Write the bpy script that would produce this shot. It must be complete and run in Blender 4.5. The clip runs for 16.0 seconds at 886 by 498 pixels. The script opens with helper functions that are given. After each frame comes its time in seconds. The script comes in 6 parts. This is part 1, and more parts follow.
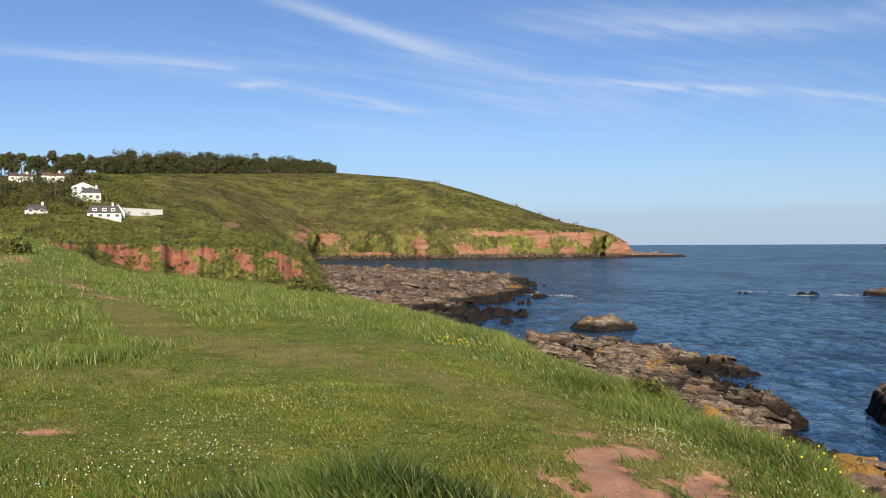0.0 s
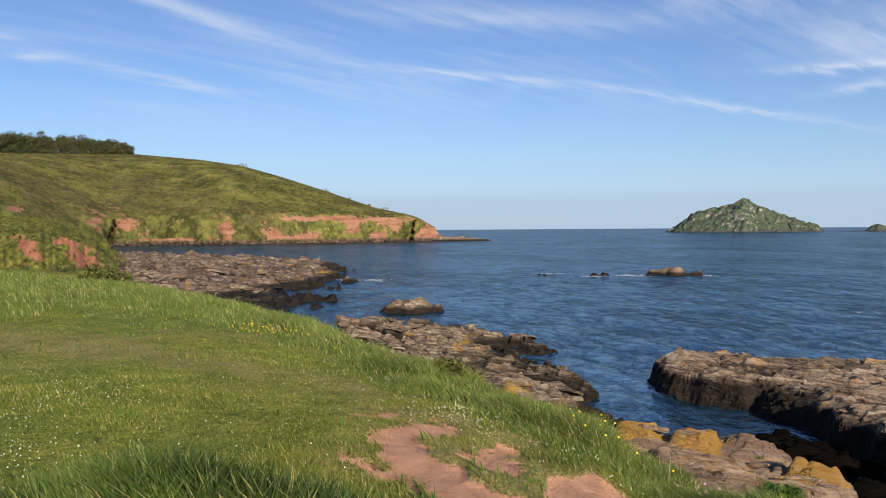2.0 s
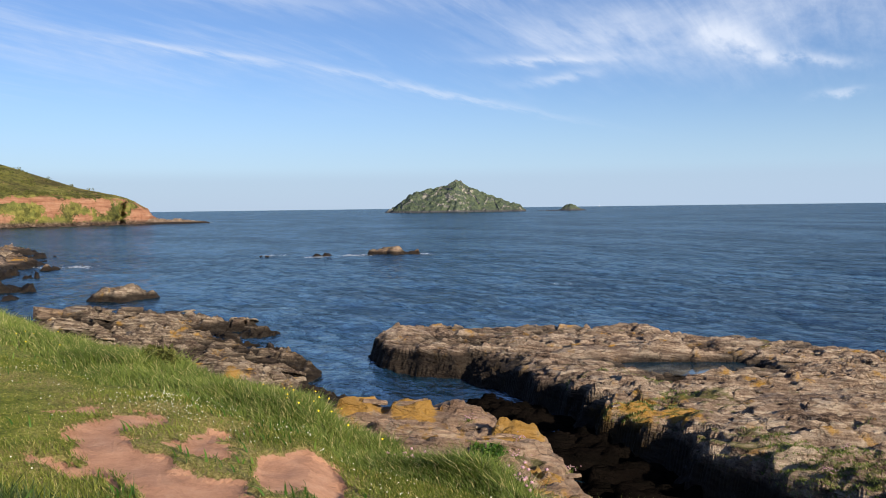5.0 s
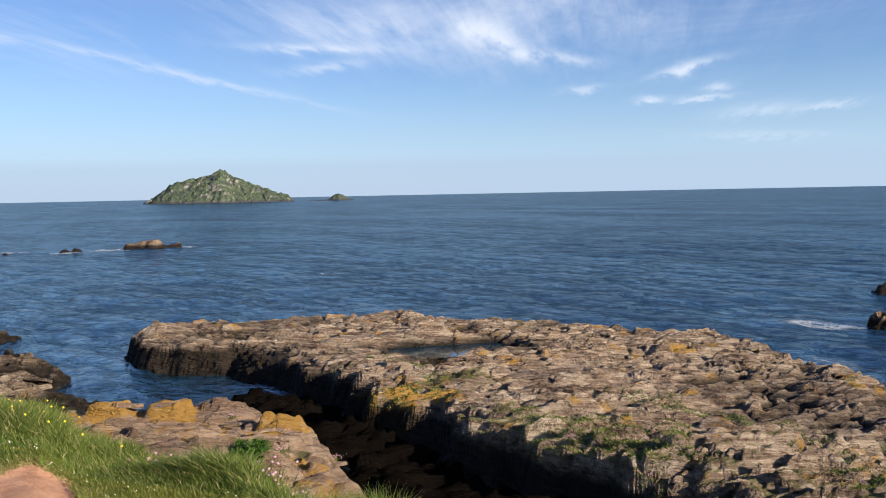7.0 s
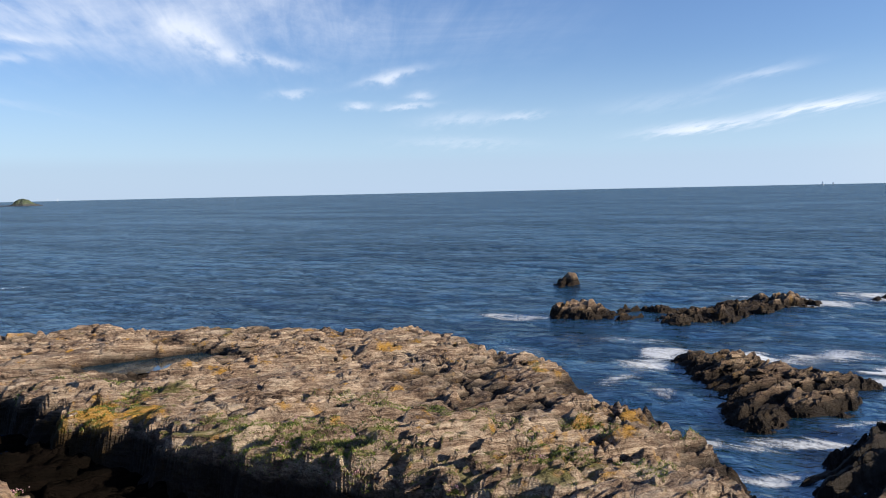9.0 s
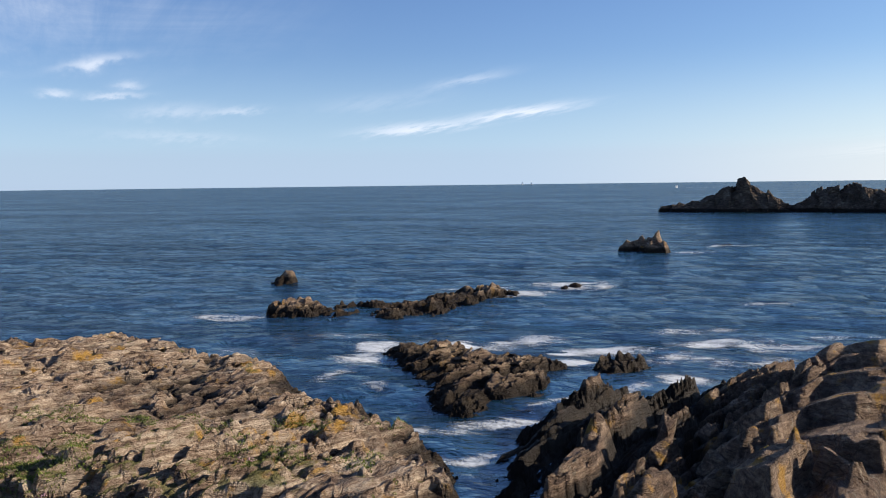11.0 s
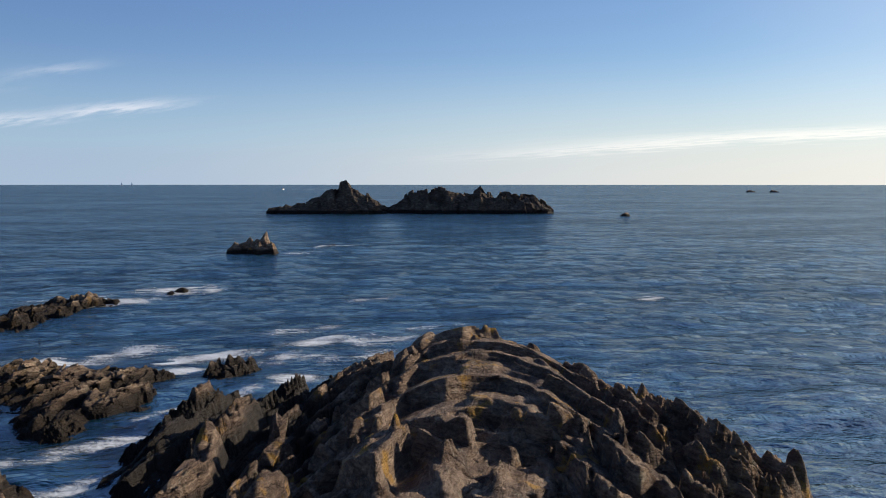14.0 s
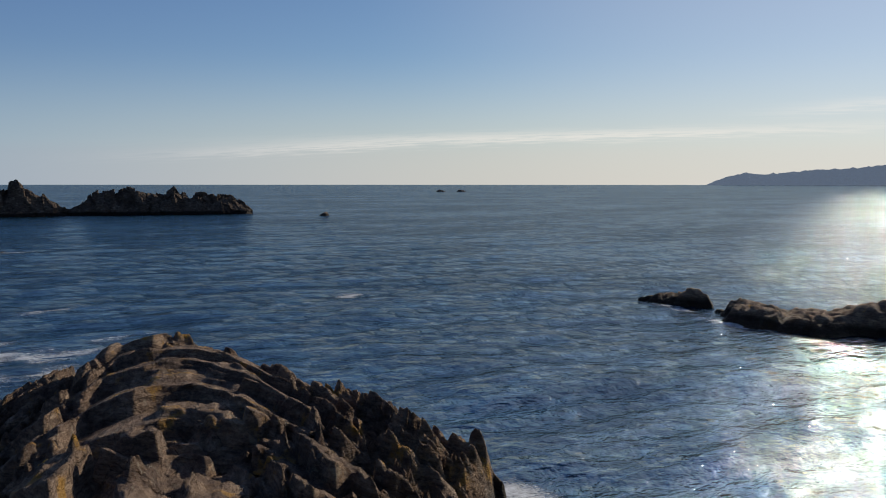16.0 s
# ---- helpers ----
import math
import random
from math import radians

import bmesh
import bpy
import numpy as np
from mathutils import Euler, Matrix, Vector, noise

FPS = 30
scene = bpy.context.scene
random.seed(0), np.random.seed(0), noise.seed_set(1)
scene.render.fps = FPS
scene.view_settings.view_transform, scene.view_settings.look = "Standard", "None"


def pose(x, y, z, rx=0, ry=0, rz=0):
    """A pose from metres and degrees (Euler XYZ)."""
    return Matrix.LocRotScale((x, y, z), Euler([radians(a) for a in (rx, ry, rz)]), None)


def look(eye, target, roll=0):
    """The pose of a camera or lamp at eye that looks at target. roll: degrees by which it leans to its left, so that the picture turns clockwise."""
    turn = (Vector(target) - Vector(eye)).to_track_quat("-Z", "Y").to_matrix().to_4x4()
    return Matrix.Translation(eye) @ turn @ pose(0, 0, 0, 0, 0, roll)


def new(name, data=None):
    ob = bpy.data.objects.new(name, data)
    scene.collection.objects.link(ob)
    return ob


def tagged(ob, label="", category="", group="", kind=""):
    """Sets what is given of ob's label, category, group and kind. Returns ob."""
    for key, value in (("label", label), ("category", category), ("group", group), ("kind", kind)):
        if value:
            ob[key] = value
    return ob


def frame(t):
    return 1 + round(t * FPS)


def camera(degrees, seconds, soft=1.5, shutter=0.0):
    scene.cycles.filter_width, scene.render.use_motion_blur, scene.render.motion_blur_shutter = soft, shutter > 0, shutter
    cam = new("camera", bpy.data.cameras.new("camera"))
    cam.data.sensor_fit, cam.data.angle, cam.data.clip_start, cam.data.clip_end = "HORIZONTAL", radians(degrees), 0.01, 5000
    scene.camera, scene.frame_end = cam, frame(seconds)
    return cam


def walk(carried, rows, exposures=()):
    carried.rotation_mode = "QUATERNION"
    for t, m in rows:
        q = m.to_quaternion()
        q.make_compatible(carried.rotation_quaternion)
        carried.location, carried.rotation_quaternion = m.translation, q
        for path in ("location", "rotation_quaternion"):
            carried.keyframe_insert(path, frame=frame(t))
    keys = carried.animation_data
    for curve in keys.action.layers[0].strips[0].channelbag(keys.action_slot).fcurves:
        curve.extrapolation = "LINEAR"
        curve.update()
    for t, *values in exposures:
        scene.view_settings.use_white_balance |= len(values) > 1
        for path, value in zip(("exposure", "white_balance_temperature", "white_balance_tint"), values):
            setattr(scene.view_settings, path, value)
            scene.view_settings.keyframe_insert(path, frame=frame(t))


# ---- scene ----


cam = camera(56.0, 16.0, soft=1.0)
PATH = [
    (0.0, pose(0.001, -0.000, 9.001, 89.68, 0.25, 0.00)),
    (0.5, pose(0.010, -0.041, 9.004, 89.43, 0.46, -3.70)),
    (1.0, pose(0.043, -0.038, 8.997, 89.07, 0.51, -7.27)),
    (1.5, pose(0.055, -0.047, 8.997, 88.78, 0.42, -10.44)),
    (2.0, pose(0.072, -0.066, 9.000, 88.58, 0.40, -12.99)),
    (2.5, pose(0.086, -0.071, 9.002, 88.42, 0.47, -15.83)),
    (3.0, pose(0.104, -0.040, 8.993, 88.25, 0.62, -19.23)),
    (3.5, pose(0.125, -0.037, 8.987, 88.06, 0.69, -22.84)),
    (4.0, pose(0.149, -0.056, 8.981, 87.74, 0.82, -26.01)),
    (6.5, pose(0.242, -0.323, 8.985, 86.37, 0.77, -42.83)),
    (7.0, pose(0.320, -0.341, 9.000, 86.14, 1.12, -47.68)),
    (7.5, pose(0.337, -0.440, 9.012, 85.88, 1.38, -52.55)),
    (8.0, pose(0.389, -0.472, 8.991, 85.69, 1.17, -57.38)),
    (8.5, pose(0.408, -0.508, 8.990, 85.89, 0.99, -62.11)),
    (9.0, pose(0.417, -0.604, 9.008, 86.01, 1.25, -67.26)),
    (9.5, pose(0.403, -0.736, 9.005, 85.93, 1.24, -72.55)),
    (10.0, pose(0.390, -0.862, 9.013, 85.68, 0.98, -77.49)),
    (12.5, pose(0.784, -0.996, 9.001, 85.62, 0.65, -98.99)),
    (13.0, pose(0.771, -1.016, 9.000, 85.58, 0.55, -103.83)),
    (13.5, pose(0.719, -1.039, 9.002, 85.55, 0.39, -108.87)),
    (14.0, pose(0.718, -1.036, 9.002, 85.49, -0.01, -112.70)),
    (14.5, pose(0.723, -1.069, 9.005, 85.45, -0.17, -117.10)),
    (15.0, pose(0.714, -1.154, 9.009, 85.29, 0.01, -122.35)),
    (15.5, pose(0.650, -1.225, 9.020, 85.36, 0.10, -127.82)),
    (16.0, pose(0.576, -1.236, 9.011, 85.49, -0.03, -133.06)),
]
walk(cam, PATH, exposures=[(0.0, 0.45), (4.0, 0.52), (7.0, 0.64), (10.0, 0.66), (12.5, 0.40), (14.0, 0.27), (15.0, 0.16), (15.5, 0.0), (16.0, -0.24)])

# ---- world and sun ----
SUN_AZ, SUN_EL = 171.0, 21.0     # compass from +y, clockwise
sun_way = Vector((math.sin(radians(SUN_AZ)) * math.cos(radians(SUN_EL)), math.cos(radians(SUN_AZ)) * math.cos(radians(SUN_EL)), math.sin(radians(SUN_EL))))


class Net:
    """A short hand for node trees."""

    def __init__(self, tree):
        self.t = tree
        tree.nodes.clear()

    def put(self, sock, v):
        if v is None:
            return
        if isinstance(v, bpy.types.NodeSocket):
            self.t.links.new(v, sock)
        elif isinstance(v, (tuple, list)) and len(v) == 3 and sock.type == "RGBA":
            sock.default_value = (*v, 1.0)
        else:
            sock.default_value = v

    def n(self, kind, ins=None, out=0, operation=None, use_clamp=None, interpolation_type=None, attribute_name=None):
        node = self.t.nodes.new(kind)
        if operation:
            node.operation = operation
        if use_clamp:
            node.use_clamp = True
        if interpolation_type:
            node.interpolation_type = interpolation_type
        if attribute_name:
            node.attribute_name = attribute_name
        for k, v in (ins or {}).items():
            self.put(node.inputs[k], v)
        return node.outputs[out] if out is not None else node

    def m(self, op, a, b=0.0, c=None, clamp=False):
        return self.n("ShaderNodeMath", {0: a, 1: b, 2: c} if c is not None else {0: a, 1: b}, operation=op, use_clamp=clamp)

    def v(self, op, a, b=(0, 0, 0)):
        return self.n("ShaderNodeVectorMath", {0: a, 1: b}, operation=op)

    def dot(self, a, b):
        return self.n("ShaderNodeVectorMath", {0: a, 1: b}, out=1, operation="DOT_PRODUCT")

    def mix(self, f, a, b, mode="MIX"):
        node = self.t.nodes.new("ShaderNodeMix")
        node.data_type, node.blend_type = "RGBA", mode
        self.put(node.inputs[0], f), self.put(node.inputs[6], a), self.put(node.inputs[7], b)
        return node.outputs[2]

    def noise(self, vec, scale, detail=4.0, rough=0.55, out=0, dist=0.0):
        return self.n("ShaderNodeTexNoise", {"Vector": vec, "Scale": scale, "Detail": detail, "Roughness": rough, "Distortion": dist}, out=out)

    def step(self, x, a, b, lo=0.0, hi=1.0):
        return self.n("ShaderNodeMapRange", {0: x, 1: a, 2: b, 3: lo, 4: hi}, interpolation_type="SMOOTHSTEP")

    def ramp(self, f, stops):
        node = self.t.nodes.new("ShaderNodeValToRGB")
        el = node.color_ramp.elements
        while len(el) < len(stops):
            el.new(0.5)
        for e, (p, c) in zip(el, stops):
            e.position, e.color = p, (*c, 1.0)
        self.put(node.inputs[0], f)
        return node.outputs[0]

    def stretch(self, vec, scale, rot=(0, 0, 0)):
        """Coordinates turned by rot, then scaled along the turned axes."""
        node = self.t.nodes.new("ShaderNodeMapping")
        node.vector_type = "TEXTURE"
        self.put(node.inputs["Vector"], vec)
        node.inputs["Scale"].default_value = [1.0 / k for k in scale]
        node.inputs["Rotation"].default_value = [radians(a) for a in rot]
        return node.outputs[0]


world = bpy.data.worlds.new("sky")
scene.world = world
world.use_nodes = True
w = Net(world.node_tree)
sky_node = w.n("ShaderNodeTexSky", out=None)
sky_node.sky_type, sky_node.sun_disc = "NISHITA", False
sky_node.sun_elevation, sky_node.sun_rotation = radians(SUN_EL), radians(SUN_AZ)
sky_node.air_density, sky_node.dust_density, sky_node.ozone_density = 1.0, 0.05, 3.0
sky = sky_node.outputs[0]
ray = w.n("ShaderNodeTexCoord", out="Generated")
sep = w.n("ShaderNodeSeparateXYZ", {0: ray}, out=None)
dx, dy, dz = sep.outputs
az = w.m("ARCTAN2", dx, dy)          # radians from +y, clockwise
# a cloud layer: the direction laid onto a high plane
up = w.m("MAXIMUM", w.m("ADD", dz, 0.09), 0.03)
plane = w.n("ShaderNodeCombineXYZ", {0: w.m("DIVIDE", dx, up), 1: w.m("DIVIDE", dy, up), 2: 0.0})
flow = w.stretch(plane, (0.5, 0.95, 1.0), (0, 0, 40))
veil = w.noise(flow, 0.9, 7.0, 0.62, dist=0.7)
fine = w.noise(w.stretch(plane, (0.7, 5.0, 1.0), (0, 0, 30)), 1.7, 6.0, 0.65, dist=0.4)
cirrus = w.m("ADD", w.m("MULTIPLY", veil, 0.76), w.m("MULTIPLY", fine, 0.30))
cirrus = w.step(cirrus, 0.44, 0.90)
# thickest over the island's side, none towards the sun
side = w.step(w.n("ShaderNodeVectorMath", {0: ray, 1: (math.sin(radians(27)), math.cos(radians(27)), 0.15)}, out=1, operation="DOT_PRODUCT"), 0.58, 0.97)
cirrus = w.m("MULTIPLY", w.m("MULTIPLY", cirrus, side), w.step(dz, 0.09, 0.20))
total = w.m("MULTIPLY", cirrus, 0.85)
# single wisps: azimuth, elevation (degrees), half width, half height, tilt, strength
puffs = [(-4.0, 14.2, 8.0, 0.5, -16, 0.5), (17.0, 14.0, 9.0, 0.9, -4, 0.4), (-12.7, 10.65, 1.6, 0.25, 2, 0.5), (-5.0, 9.7, 4.5, 0.3, -9, 0.45), (-20.0, 11.8, 10.0, 0.4, 0, 0.4),
         (16.0, 10.2, 7.0, 0.28, -6, 0.55), (31.0, 7.9, 8.0, 0.24, -12, 0.45), (39.0, 9.75, 4.0, 0.3, -1, 0.55), (40.0, 8.6, 2.5, 0.3, 6, 0.4), (42.0, 11.2, 7.0, 1.7, 0, 0.34),
         (51.8, 10.0, 2.3, 0.9, -20, 0.75), (55.5, 8.9, 2.6, 0.3, -8, 0.5), (57.2, 6.7, 1.3, 0.25, 4, 0.5), (63.9, 7.8, 1.9, 0.35, 12, 0.75), (61.6, 5.9, 0.9, 0.2, 2, 0.6), (65.8, 6.5, 0.8, 0.25, 5, 0.5), (65.0, 5.8, 1.6, 0.2, 3, 0.65),
         (68.4, 4.9, 2.5, 0.45, 3, 0.35), (72.5, 5.0, 1.6, 0.2, 4, 0.4), (68.7, 3.3, 4.0, 0.35, -2, 0.25), (84.3, 3.8, 3.2, 0.3, 4, 0.85), (91.3, 4.75, 3.6, 0.28, 7, 0.95), (88.0, 7.0, 2.4, 0.3, 10, 0.35), (82.0, 5.6, 4.0, 0.5, 5, 0.15),
         (143.0, 3.2, 17.0, 0.32, 1, 0.6), (124.0, 2.4, 9.0, 0.35, 3, 0.5), (160.0, 4.8, 5.0, 0.4, 3, 0.35)]
ripple = w.noise(w.stretch(plane, (0.8, 2.6, 1.0), (0, 0, 30)), 3.0, 5.0, 0.6)
el = w.m("ARCSINE", dz)
for a, e, hw, hh, tilt, k in puffs:
    u = w.m("SUBTRACT", az, radians(a))
    v = w.m("SUBTRACT", w.m("SUBTRACT", el, radians(e)), w.m("MULTIPLY", u, math.tan(radians(tilt))))
    v = w.m("ADD", v, w.m("MULTIPLY", w.m("SUBTRACT", ripple, 0.5), radians(1.2)))
    q = w.m("ADD", w.m("POWER", w.m("DIVIDE", u, radians(hw)), 2.0), w.m("POWER", w.m("DIVIDE", v, radians(hh)), 2.0))
    g = w.m("MULTIPLY", w.m("EXPONENT", w.m("MULTIPLY", q, -1.0)), w.step(ripple, 0.2, 0.62))
    total = w.m("ADD", total, w.m("MULTIPLY", g, k))
total = w.m("MINIMUM", total, 0.85)
to_sun = w.step(w.dot(ray, (math.sin(radians(SUN_AZ)), math.cos(radians(SUN_AZ)), 0.0)), 0.1, 1.0)
air = w.mix(1.0, sky, w.mix(to_sun, (0.90, 0.99, 1.26), (0.92, 0.94, 1.02)), "MULTIPLY")
air = w.mix(w.step(dz, -0.02, 0.16, 0.8, 0.0), air, w.mix(to_sun, (4.4, 6.2, 8.6), (9.0, 9.0, 8.6)))
air = w.mix(w.step(dz, 0.030, 0.050, 0.35, 0.0), air, w.mix(to_sun, (4.2, 5.2, 6.9), (9.0, 8.8, 8.2)))
air = w.mix(total, air, w.mix(to_sun, (8.0, 8.6, 9.8), (13.5, 12.6, 11.4)))
halo = w.step(w.dot(ray, tuple(sun_way)), 0.72, 1.0)
air = w.mix(w.m("MULTIPLY", halo, 0.22), air, (12.5, 11.8, 11.4))
from_sun = w.m("ARCCOSINE", w.dot(w.v("NORMALIZE", w.v("MULTIPLY", ray, (1, 1, 0))), (math.sin(radians(SUN_AZ)), math.cos(radians(SUN_AZ)), 0.0)))
glow = w.m("SUBTRACT", 1.17, w.m("MULTIPLY", from_sun, 0.085))
air = w.mix(1.0, air, w.n("ShaderNodeCombineColor", {0: glow, 1: glow, 2: glow}), "MULTIPLY")
back = w.n("ShaderNodeBackground", {"Color": air, "Strength": 0.072})
w.n("ShaderNodeOutputWorld", {"Surface": back}, out=None)

sun = new("sun", bpy.data.lights.new("sun", "SUN"))
sun.data.energy, sun.data.angle, sun.data.color = 5.0, radians(0.55), (1.0, 0.88, 0.72)
sun.matrix_world = look(sun_way * 50, (0, 0, 0))

# ---- materials ----


def material(name):
    mat = bpy.data.materials.new(name)
    mat.use_nodes = True
    g = Net(mat.node_tree)
    g.pos = g.n("ShaderNodeNewGeometry", out="Position")
    g.nor = g.n("ShaderNodeNewGeometry", out="Normal")
    return mat, g


def finish(g, color, rough=0.8, height=None, strength=0.5, distance=0.05, metal=0.0, spec=0.3, **more):
    ins = {"Base Color": color, "Roughness": rough, "Metallic": metal, "Specular IOR Level": spec}
    if height is not None:
        ins["Normal"] = g.n("ShaderNodeBump", {"Height": height, "Strength": strength, "Distance": distance})
    ins.update(more)
    g.n("ShaderNodeOutputMaterial", {"Surface": g.n("ShaderNodeBsdfPrincipled", ins)}, out=None)


def slope(g):
    return g.n("ShaderNodeSeparateXYZ", {0: g.nor}, out=2)


def height(g):
    return g.n("ShaderNodeSeparateXYZ", {0: g.pos}, out=2)


def rock_material(name, stops, lichen=0.0, moss=0.0, tide=0.55, strike=20, size=1.0, gloss=0.2, band_tone=(0.014, 0.011, 0.009)):
    """Bedded slate: streaks along the beds, lichen and turf on top, a black tide band over the water that on some rocks
    also paints in shade.
    """
    mat, g = material(name)
    beds = g.stretch(g.pos, (0.3 / size, 2.2 / size, 7.0 / size), (4, 6, strike))
    streak = g.noise(beds, 1.1, 7.0, 0.65)
    mottled = g.noise(g.pos, 0.55 / size, 5.0, 0.6)
    grain = g.noise(g.pos, 9.0 / size, 7.0, 0.75)
    flake = g.noise(g.stretch(g.pos, (1.6 / size, 7.0 / size, 12.0 / size), (4, 6, strike)), 1.6, 5.0, 0.7)
    tone = g.m("ADD", g.m("ADD", g.m("MULTIPLY", streak, 0.38), g.m("MULTIPLY", mottled, 0.27)), g.m("ADD", g.m("MULTIPLY", grain, 0.22), g.m("MULTIPLY", flake, 0.18)))
    color = g.ramp(tone, stops)
    # each block its own tone
    block = g.n("ShaderNodeTexVoronoi", {"Vector": g.stretch(g.pos, (0.7 / size, 1.9 / size, 3.0 / size), (0, 10, strike)), "Scale": 1.3}, out=1)
    gray = g.n("ShaderNodeSeparateColor", {0: block}, out=0)
    color = g.mix(g.m("MULTIPLY", g.step(gray, 0.2, 1.0), 0.55), color, (0.10, 0.066, 0.052))
    # open joints between the slabs, at two sizes
    joints = 1.0
    for k, wide in ((0.55, 0.03),):
        crack = g.n("ShaderNodeTexVoronoi", {"Vector": g.v("ADD", g.stretch(g.pos, (0.5 / size, 1.7 / size, 2.6 / size), (6, 10, strike)), g.v("MULTIPLY", g.noise(g.pos, 1.2 / size, 4.0, 0.6, out=1), (1.2, 1.2, 1.2))), "Scale": k}, out=None)
        crack.feature = "DISTANCE_TO_EDGE"
        joints = g.m("MULTIPLY", joints, g.step(crack.outputs[0], 0.0, wide, 0.6, 1.0))
    color = g.mix(g.m("SUBTRACT", 1.0, joints), color, (0.03, 0.022, 0.016))
    if lichen:
        spots = g.noise(g.pos, 0.8 / size, 6.0, 0.62)
        spots = g.m("ADD", spots, g.m("MULTIPLY", g.n("ShaderNodeAttribute", out=2, attribute_name="lichen"), 0.30))
        color = g.mix(g.m("MULTIPLY", g.step(g.m("ADD", spots, g.m("MULTIPLY", grain, 0.18)), 0.68 - lichen * 0.12, 0.80 - lichen * 0.12), 0.8), color, (0.46, 0.25, 0.04))
        pale = g.noise(g.pos, 2.3 / size, 6.0, 0.7)
        color = g.mix(g.m("MULTIPLY", g.step(pale, 0.56, 0.7), 0.5), color, (0.36, 0.33, 0.25))
    if moss:
        turf = g.m("ADD", g.m("SUBTRACT", g.noise(g.pos, 0.9, 5.0, 0.65), 0.08), g.m("MULTIPLY", g.n("ShaderNodeAttribute", out=2, attribute_name="turf"), 0.32))
        f = g.m("MULTIPLY", g.step(turf, 0.62 - moss * 0.12, 0.7 - moss * 0.12), g.step(slope(g), 0.55, 0.85))
        color = g.mix(g.m("MULTIPLY", f, 0.75), color, g.mix(grain, (0.075, 0.09, 0.018), (0.20, 0.185, 0.06)))
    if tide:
        wet_shade = g.step(g.m("ADD", height(g), g.m("MULTIPLY", mottled, -0.9)), tide - 0.45, tide + 0.1, 1.0, 0.0)
        color = g.mix(g.m("MULTIPLY", wet_shade, 0.93), color, band_tone)
        rough = g.m("SUBTRACT", 0.9, g.m("MULTIPLY", wet_shade, 0.25))
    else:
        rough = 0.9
    h = g.m("ADD", g.m("ADD", g.m("MULTIPLY", streak, 0.9), g.m("ADD", g.m("MULTIPLY", grain, 0.5), g.m("MULTIPLY", flake, 0.55))), g.m("MULTIPLY", joints, 0.5))
    finish(g, color, rough, h, 1.0, 0.26 * size, spec=gloss)
    return mat


# tide band set high, so its black also stands for shade on landward faces
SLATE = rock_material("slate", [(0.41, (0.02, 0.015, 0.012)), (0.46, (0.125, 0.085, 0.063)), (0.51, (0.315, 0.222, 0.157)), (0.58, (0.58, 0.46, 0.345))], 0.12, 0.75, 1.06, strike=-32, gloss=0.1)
DOME = rock_material("folded_slate", [(0.37, (0.018, 0.014, 0.011)), (0.45, (0.082, 0.055, 0.040)), (0.525, (0.22, 0.15, 0.105)), (0.62, (0.46, 0.34, 0.24))], 0.2, 0.0, 0.8, strike=-27)
SHORE = rock_material("shore_slate", [(0.42, (0.022, 0.017, 0.014)), (0.475, (0.09, 0.066, 0.049)), (0.525, (0.24, 0.18, 0.127)), (0.595, (0.52, 0.42, 0.31))], 0.05, 0.0, 0.34, strike=-30, gloss=0.1)
ORANGE = rock_material("lichened_slate", [(0.38, (0.07, 0.045, 0.035)), (0.46, (0.25, 0.155, 0.105)), (0.53, (0.40, 0.27, 0.18)), (0.63, (0.56, 0.42, 0.30))], 0.36, 0.35, 0.4, strike=-32)
DARK = rock_material("wet_reef", [(0.39, (0.022, 0.017, 0.015)), (0.46, (0.12, 0.083, 0.062)), (0.53, (0.30, 0.215, 0.15)), (0.62, (0.52, 0.41, 0.29))], 0.1, 0.0, 0.36, strike=-30, gloss=0.08)
ISLET = rock_material("dark_islet_rock", [(0.38, (0.016, 0.013, 0.011)), (0.47, (0.06, 0.046, 0.036)), (0.55, (0.15, 0.115, 0.085)), (0.64, (0.34, 0.28, 0.21))], 0.0, 0.0, 0.7, strike=-30, size=2.2, gloss=0.08)
# near-black all over: the gully's deep shade put into the rock colour
GULLY = rock_material("shade_black_gully_slate", [(0.40, (0.009, 0.008, 0.007)), (0.5, (0.015, 0.012, 0.010)), (0.62, (0.04, 0.03, 0.024))], 0.0, 0.0, 3.2, strike=-30, gloss=0.0, band_tone=(0.006, 0.005, 0.004))
FARROCK = rock_material("far_reef", [(0.42, (0.022, 0.018, 0.015)), (0.475, (0.085, 0.06, 0.045)), (0.53, (0.23, 0.165, 0.12)), (0.60, (0.48, 0.375, 0.28))], 0.1, 0.0, 0.9, size=1.8)


def lichen_material():
    mat, g = material("orange_lichen")
    a, b = g.noise(g.pos, 2.2, 6.0, 0.65), g.noise(g.pos, 17.0, 5.0, 0.7)
    c = g.ramp(g.m("ADD", g.m("MULTIPLY", a, 0.7), g.m("MULTIPLY", b, 0.3)), [(0.38, (0.16, 0.10, 0.06)), (0.47, (0.38, 0.23, 0.09)), (0.58, (0.52, 0.30, 0.06)), (0.72, (0.50, 0.38, 0.20))])
    finish(g, c, 0.9, g.m("ADD", a, b), 0.7, 0.06)
    return mat


LICHEN = lichen_material()


